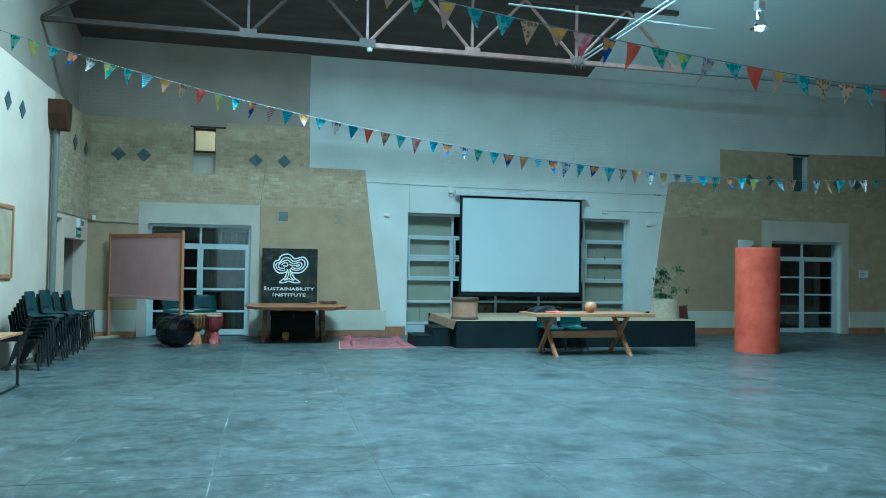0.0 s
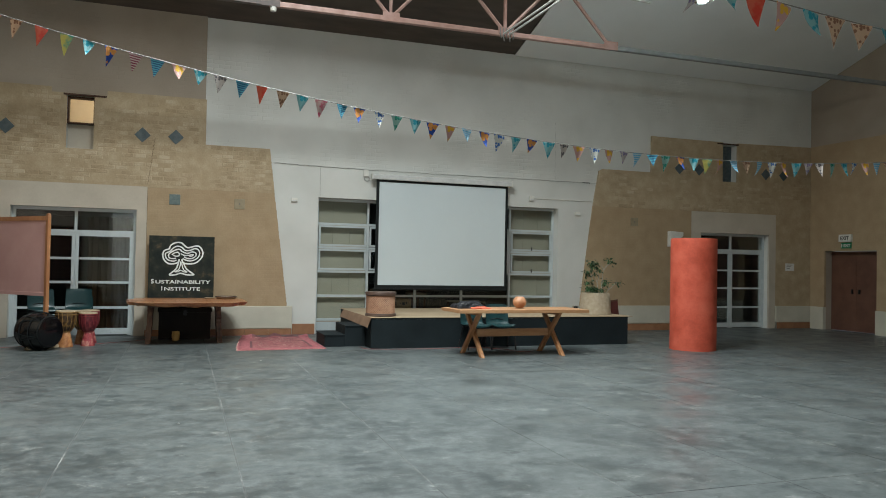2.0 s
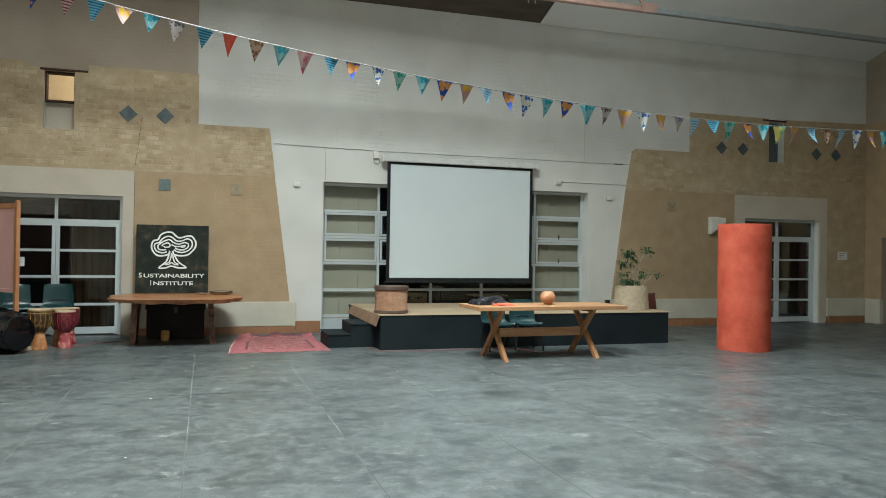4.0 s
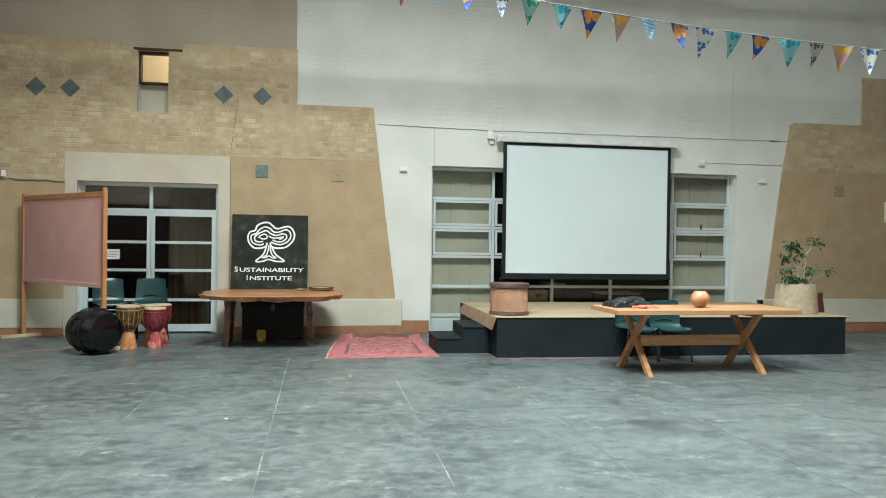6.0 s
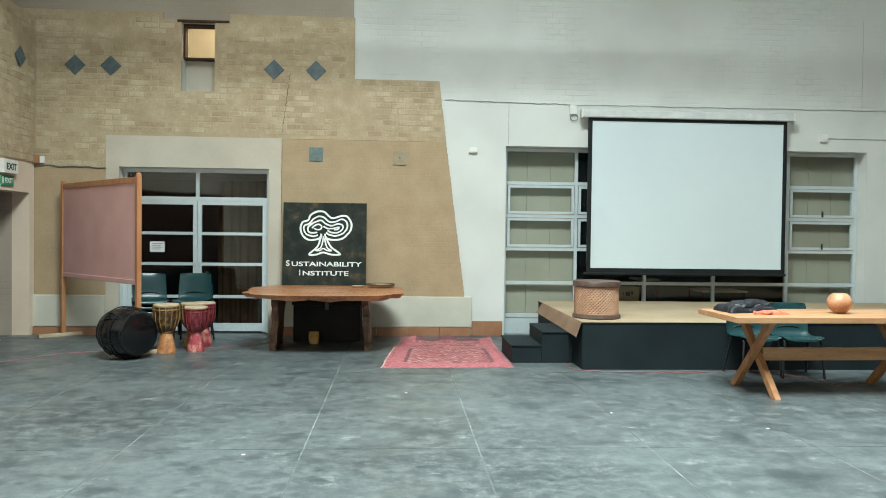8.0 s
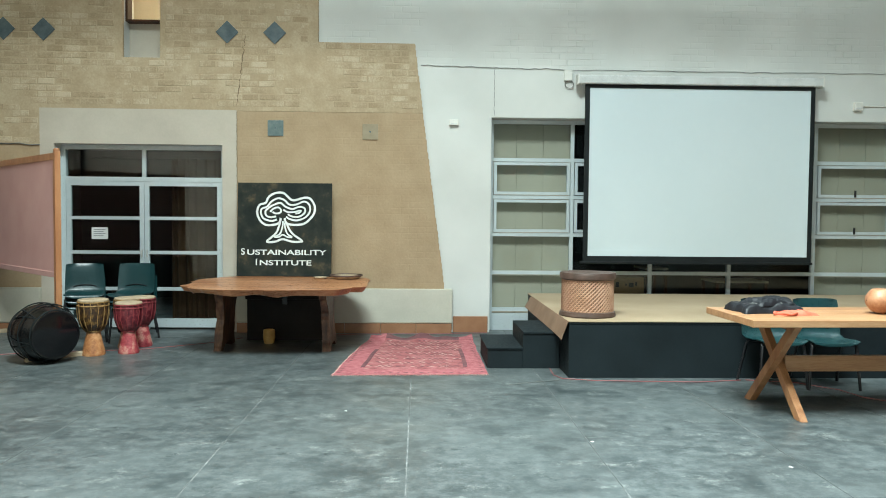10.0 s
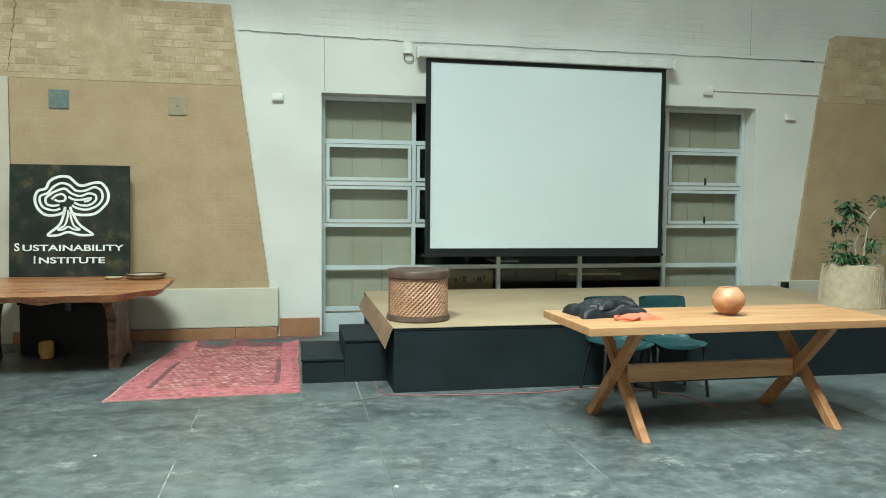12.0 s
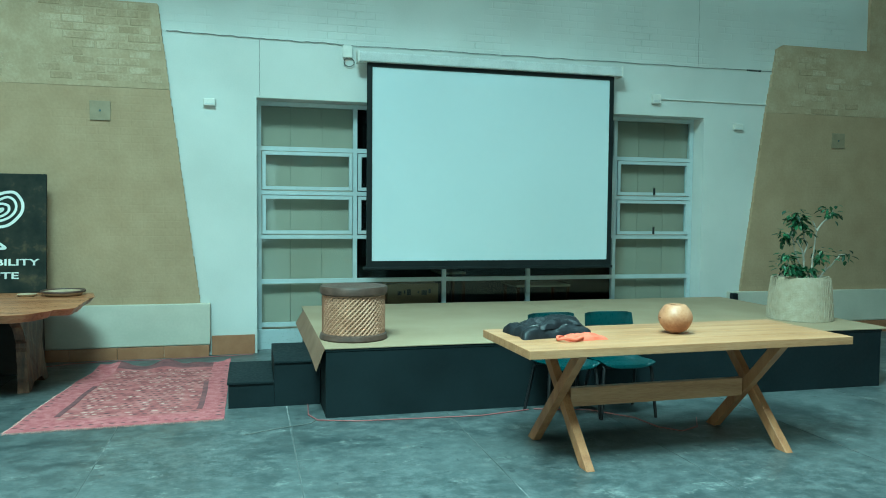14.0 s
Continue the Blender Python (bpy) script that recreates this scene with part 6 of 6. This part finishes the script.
lozenges("border_motif", [(u + rr.uniform(-0.01, 0.01), 0.05 + 0.045 * j, rr.uniform(0.5, 1)) for u in (0.03, 0.975) for j in range(20)] + [(0.06 + 0.05 * i, 0.03, rr.uniform(0.5, 1)) for i in range(18)], M_RUGDARK, (0.022, 0.009))
for u in (0.145, 0.85):
    rug_patch("stripe", u, u + 0.03, 0.16, 0.62, M_RUGDARK, "", (3, 20), 0.003)
bm = bmesh.new()
for i in range(110):
    p = rug_p(i / 109, 0.0)
    tube(bm, [(p.x, p.y, 0.006), (p.x + rr.uniform(-0.01, 0.01), p.y - rr.uniform(0.02, 0.045), 0.004)], 0.0035, 4)
for i in range(110):
    p = rug_p(0.0, i / 109)
    tube(bm, [(p.x, p.y, 0.006), (p.x - rr.uniform(0.01, 0.025), p.y + rr.uniform(-0.01, 0.01), 0.004)], 0.003, 4)
part("fringe", bm, M_RUGPALE, rug, "pale frayed fringe")["kind"] = "stuff"

# ---- floor cables ----
cable("floor_cable", [(x, y, 0.007) for x, y in ((3.42, 15.68), (3.40, 15.35), (3.46, 15.18), (3.75, 15.09), (4.2, 15.06), (4.75, 15.03), (5.2, 15.12))], 0.0045, M_CORD, "pink-red cable lying along the stage front")
cable("floor_cable", [(x, y, 0.007) for x, y in ((5.25, 15.13), (5.7, 15.0), (5.95, 14.7), (6.0, 14.42), (6.12, 14.28), (6.3, 14.36), (6.45, 14.6))], 0.0045, M_CORD, "pink-red cable looping under the pine table")
cable("floor_cable", [(x, y, 0.007) for x, y in ((-4.0, 15.2), (-3.2, 15.7), (-2.8, 16.3), (-2.2, 16.55), (-1.2, 16.72), (-0.5, 17.22), (-0.2, 17.6))], 0.0045, M_CORD, "pink-red cable winding past the drums")
cable("floor_cable", [(x, y, 0.007) for x, y in ((0.75, 17.75), (1.1, 17.92), (1.5, 18.0), (2.0, 17.98), (2.6, 18.05), (2.98, 18.1))], 0.0045, M_CORD, "pink-red cable along the skirting")
cable("floor_cable", [(x, y, 0.007) for x, y in ((2.9, 14.9), (3.15, 15.02), (3.4, 15.10), (3.45, 15.2))], 0.003, M_GREYCORD, "short grey cable by the stage corner")
# small litter on the concrete
lit = random.Random(12)
for k in range(5):
    x, y = lit.uniform(-1, 8), lit.uniform(9.5, 15)
    bm = bbox(-0.012, 0.012, -0.008, 0.008, 0, 0.004, 0.001)
    tagged(part("paper_scrap", bm, M_PAPER, m=pose(x, y, 0.001, 0, 0, lit.uniform(0, 180))), "tiny white scrap lying on the concrete floor", "litter", "scraps on the floor")


# ---- bunting ----
def cloth(name, a, b, kind, scale):
    m = bpy.data.materials.new(name)
    m.use_nodes = True
    n, l = m.node_tree.nodes, m.node_tree.links
    bs = n["Principled BSDF"]
    bs.inputs["Roughness"].default_value = 0.85
    tc = n.new("ShaderNodeTexCoord")
    if kind == "stripe":
        t = n.new("ShaderNodeTexWave")
        t.bands_direction = "Z"
        t.inputs["Distortion"].default_value = 0.6
        out = t.outputs["Fac"]
    else:
        t = n.new("ShaderNodeTexVoronoi") if kind == "spot" else n.new("ShaderNodeTexNoise")
        out = t.outputs["Distance"] if kind == "spot" else t.outputs["Fac"]
    t.inputs["Scale"].default_value = scale
    l.new(tc.outputs["Object"], t.inputs["Vector"])
    r = n.new("ShaderNodeValToRGB")
    r.color_ramp.interpolation = "CONSTANT" if kind != "mottle" else "LINEAR"
    r.color_ramp.elements[0].color = (*[1.0 * v for v in a], 1)
    r.color_ramp.elements[1].color = (*[0.9 * v for v in b], 1)
    r.color_ramp.elements[1].position = 0.41 if kind == "spot" else 0.5
    if kind == "mottle":
        r.color_ramp.elements[0].position, r.color_ramp.elements[1].position = 0.45, 0.6
    l.new(out, r.inputs["Fac"])
    l.new(r.outputs["Color"], bs.inputs["Base Color"])
    return m


FLAG = {
    "Y": cloth("yellow_print", (0.62, 0.36, 0.03), (0.50, 0.30, 0.28), "spot", 20), "T": cloth("teal_cotton", (0.02, 0.27, 0.36), (0.22, 0.46, 0.50), "spot", 24),
    "R": cloth("red_cotton", (0.55, 0.05, 0.03), (0.62, 0.12, 0.07), "mottle", 14), "B": cloth("brown_print", (0.20, 0.10, 0.06), (0.52, 0.36, 0.25), "spot", 34),
    "O": cloth("blue_orange_print", (0.58, 0.25, 0.06), (0.02, 0.07, 0.36), "spot", 14), "M": cloth("maroon_stripe", (0.22, 0.03, 0.07), (0.62, 0.52, 0.50), "stripe", 14),
    "N": cloth("navy_stripe", (0.02, 0.09, 0.24), (0.12, 0.45, 0.55), "stripe", 15), "G": cloth("grey_print", (0.12, 0.11, 0.12), (0.50, 0.45, 0.42), "spot", 30),
    "P": cloth("pink_cotton", (0.56, 0.10, 0.18), (0.62, 0.45, 0.44), "mottle", 18), "E": cloth("green_print", (0.02, 0.24, 0.18), (0.25, 0.45, 0.42), "spot", 28),
    "L": cloth("light_blue_stripe", (0.10, 0.36, 0.58), (0.45, 0.58, 0.66), "stripe", 13), "W": cloth("white_blue_print", (0.04, 0.13, 0.40), (0.62, 0.64, 0.60), "spot", 30),
    "U": cloth("purple_print", (0.20, 0.16, 0.30), (0.48, 0.43, 0.42), "spot", 30), "K": cloth("yellow_green_print", (0.10, 0.36, 0.30), (0.64, 0.60, 0.16), "mottle", 12)}


def flag_mesh(seed, w, h):
    me = bmesh.new()
    rf = random.Random(seed)
    n = 7
    tw, cu = rf.uniform(-0.5, 0.5), rf.uniform(-0.03, 0.03)
    rows = []
    for j in range(n + 1):
        t = j / n
        row = []
        hw = w / 2 * (1 - t) + 0.001
        m = max(1, n - j)
        for i in range(m + 1):
            u = 2 * i / m - 1
            row.append(me.verts.new((hw * u * math.cos(tw * t), hw * u * math.sin(tw * t) + cu * t * t * 3 + 0.008 * math.sin(u * 2.5 + seed) * (0.3 + t) * (1 - t * 0.5), -h * t)))
        rows.append(row)
    for p, q in zip(rows, rows[1:]):
        if len(p) == len(q):
            for i in range(len(p) - 1):
                me.faces.new((p[i], p[i + 1], q[i + 1], q[i]))
        else:
            for i in range(len(q)):
                me.faces.new((p[i], p[i + 1], q[i]))
            for i in range(len(q) - 1):
                me.faces.new((p[i + 1], q[i + 1], q[i]))
    r = bmesh.ops.extrude_face_region(me, geom=list(me.faces))
    for v in [g for g in r["geom"] if isinstance(g, bmesh.types.BMVert)]:
        v.co.y += 0.0015
    bmesh.ops.recalc_face_normals(me, faces=list(me.faces))
    return me


def bunting(label, y, zmin, curve, xmid, x_first, step, seq, seed, size):
    b = thing("bunting", label, "bunting", pose(0, y, 0))
    zf = lambda x: zmin + curve * (x - xmid) ** 2
    bm = bmesh.new()
    tube(bm, [(x, 0, zf(x)) for x in [XL + (XR - XL) * i / 90 for i in range(91)]], 0.004, 5)
    part("cord", bm, M_GREYCORD, b, smooth=60)
    rf = random.Random(seed)
    k0 = -int((x_first - XL - 0.3) / step)
    k1 = int((XR - 0.2 - x_first) / step)
    for k in range(k0, k1):
        x = x_first + step * k + rf.uniform(-0.012, 0.012)
        code = seq[k] if 0 <= k < len(seq) else rf.choice("YTRBONGTPELWUTK")
        part("flag", flag_mesh(seed * 1000 + k, size[0] * rf.uniform(0.85, 1.12), size[1] * rf.uniform(0.85, 1.12)), FLAG[code], b, m=pose(x, -0.002, zf(x) - 0.004, rf.uniform(-6, 6), math.degrees(math.atan(-2 * curve * (x - xmid))), rf.uniform(-20, 20)))
    return b


bunting("string of small patterned cloth flags across the hall", 9.8, 2.925, 0.0144, 6.2, -1.41, 0.2014, "YBRKTOMNYTGNRBTPNOWETOYLOWTOTGYWYULNEOTKYLBLWYTUGETWYLBTUY", 3, (0.132, 0.172))
bunting("string of patterned cloth flags high over the floor", 5.7, 3.015, 0.0097, 8.0, 0.61, 0.208, "YEYTTBYPOREKUTRYTBBTRPEWTY", 7, (0.145, 0.18))

# ---- bricks of the washed patches ----
def brick_mesh(w, h, d):
    bm = bmesh.new()
    c = 0.006
    a = [bm.verts.new(p) for p in ((-w / 2, 0, -h / 2), (w / 2, 0, -h / 2), (w / 2, 0, h / 2), (-w / 2, 0, h / 2))]
    b = [bm.verts.new(p) for p in ((-w / 2 + c, -d, -h / 2 + c), (w / 2 - c, -d, -h / 2 + c), (w / 2 - c, -d, h / 2 - c), (-w / 2 + c, -d, h / 2 - c))]
    bm.faces.new(b)
    for i in range(4):
        j = (i + 1) % 4
        bm.faces.new((a[i], a[j], b[j], b[i]))
    bmesh.ops.recalc_face_normals(bm, faces=list(bm.faces))
    return bm


shared = {}
for nm, w in (("full", 0.212), ("half", 0.10)):
    me = bpy.data.meshes.new("brick")
    bmx = brick_mesh(w, 0.075, 0.0045)
    bmx.to_mesh(me)
    bmx.free()
    me.materials.append(M_BRICK)
    shared[nm] = me
rb = random.Random(21)


def edge_west(z):
    return 0.66 if z > 3.93 else 1.97 + 0.11 * (3.9 - z) / 0.92


def west_ok(x0, x1, z0, z1):
    if x0 < -4.04 or x1 > edge_west(z1) - 0.004:
        return False
    for a, b, c, d in (NICHE_L, (-2.18, -1.19, 4.72, 4.9), (-3.02, -0.40, 2.4, 3.0)):
        if x0 < b + 0.01 and x1 > a - 0.01 and z0 < d + 0.005 and z1 > c - 0.005:
            return False
    return z1 < 4.835 and (z0 > 2.985 or (x1 < -3.03 and z0 > 2.52))


def courses(x_lo, x_hi, z_lo, z_hi, ok, skip):
    out = []
    row = 0
    z = z_lo
    while z + 0.074 < z_hi:
        x = x_lo - (0.112 if row % 2 else 0)
        while x < x_hi:
            for kind, w in (("full", 0.212), ("half", 0.10)):
                hit = False
                for sft in ((0,) if kind == "full" else (0, 0.112)):
                    if ok(x + sft, x + sft + w, z, z + 0.074):
                        hit = True
                        if rb.random() > skip + (0.25 if -0.3 < x < 5 and z > 3.15 else 0) + 1.3 * noise.noise(Vector((x * 0.9, z * 1.4, 3.7))):
                            out.append((kind, x + sft + w / 2 + rb.uniform(-0.009, 0.009), z + 0.037 + rb.uniform(-0.005, 0.005), rb.uniform(-0.004, 0.0045), rb.uniform(-2.2, 2.2)))
                if hit:
                    break
            x += 0.224
        z += 0.0865
        row += 1
    return out


def join_bricks(name, rows, parent, axis, plane):
    vs, fs = [], []
    for kind, u, z, dy, tilt in rows:
        me = shared[kind]
        o = len(vs)
        for v in me.vertices:
            p = pose(u, plane + dy, z, 0, tilt, 0) @ v.co if axis == "y" else pose(plane - dy, u, z, 0, 0, 90) @ pose(0, 0, 0, 0, tilt, 0) @ v.co
            vs.append(p)
        fs += [[o + i for i in p.vertices] for p in me.polygons]
    me = bpy.data.meshes.new(name)
    me.from_pydata(vs, [], fs)
    me.materials.append(M_BRICK)
    ob = new(name, me)
    ob.parent = parent
    ob["kind"] = "stuff"
    return ob


west = courses(-4.03, 2.1, 2.525, 4.84, west_ok, 0.14)
near = [b for b in west if b[1] > -2.6 and b[2] < 4.4][:300]
for kind, x, z, dy, tilt in near:
    ob = new("brick", shared[kind])
    ob.parent = brick_west
    ob.matrix_basis = pose(x, YF - 0.05 + dy * 0.6 + 0.001, z, 0, tilt, 0)
keep = set(near)
join_bricks("more_bricks", [(k, x, z, dy * 0.6 + 0.001, t) for k, x, z, dy, t in west if (k, x, z, dy, t) not in keep], brick_west, "y", YF - 0.05)


def east_ok(x0, x1, z0, z1):
    lo = 9.76 + (z0 - 3.05) * 0.18 + 0.02 if z1 < 3.9 else (10.1 if z1 < 3.95 else 11.43)
    if x0 < lo or x1 > XR - 0.08:
        return False
    if x0 < 14.1 and x1 > 13.58 and z1 > 3.84:
        return False
    return z0 > 3.055 and z1 < 4.88


join_bricks("bricks", courses(9.8, XR, 3.06, 4.88, east_ok, 0.78), brick_east, "y", YF - 0.05)
side = structure("brick_patch_side_west", bbox(XL + 0.25, XL + 0.27, 15.4, YF - 0.06, 2.56, 4.718, 0), M_SLURRY, "washed tan brick band on the side wall", "brick wall")
join_bricks("bricks", courses(15.42, YF - 0.07, 2.57, 4.71, lambda a, b, c, d: a > 15.41 and b < YF - 0.075, 0.1), side, "x", XL + 0.27)

# ---- floor slabs, laid in long strips with dusty joints ----
slabs = {}
x_lines = [XL] + [-0.56 + 1.268 * k for k in range(-2, 14) if XL + 0.3 < -0.56 + 1.268 * k < XR - 0.3] + [XR]
y_lines = [YB, 0.85, 6.45, 12.05, 17.65, YF + 0.34, 22.5]
for a, b in zip(x_lines, x_lines[1:]):
    for c, d in zip(y_lines, y_lines[1:]):
        g = 0.0042
        key = (round(b - a, 3), round(d - c, 3))
        if key not in slabs:
            bm = bbox(-(b - a) / 2 + g, (b - a) / 2 - g, -(d - c) / 2 + g, (d - c) / 2 - g, -0.02, 0.0, 0)
            me = bpy.data.meshes.new("floor_slab")
            bm.to_mesh(me)
            bm.free()
            me.materials.append(M_FLOOR)
            slabs[key] = me
        ob = new("floor_slab", slabs[key])
        ob.parent = floor
        ob.matrix_basis = pose((a + b) / 2, (c + d) / 2, 0)
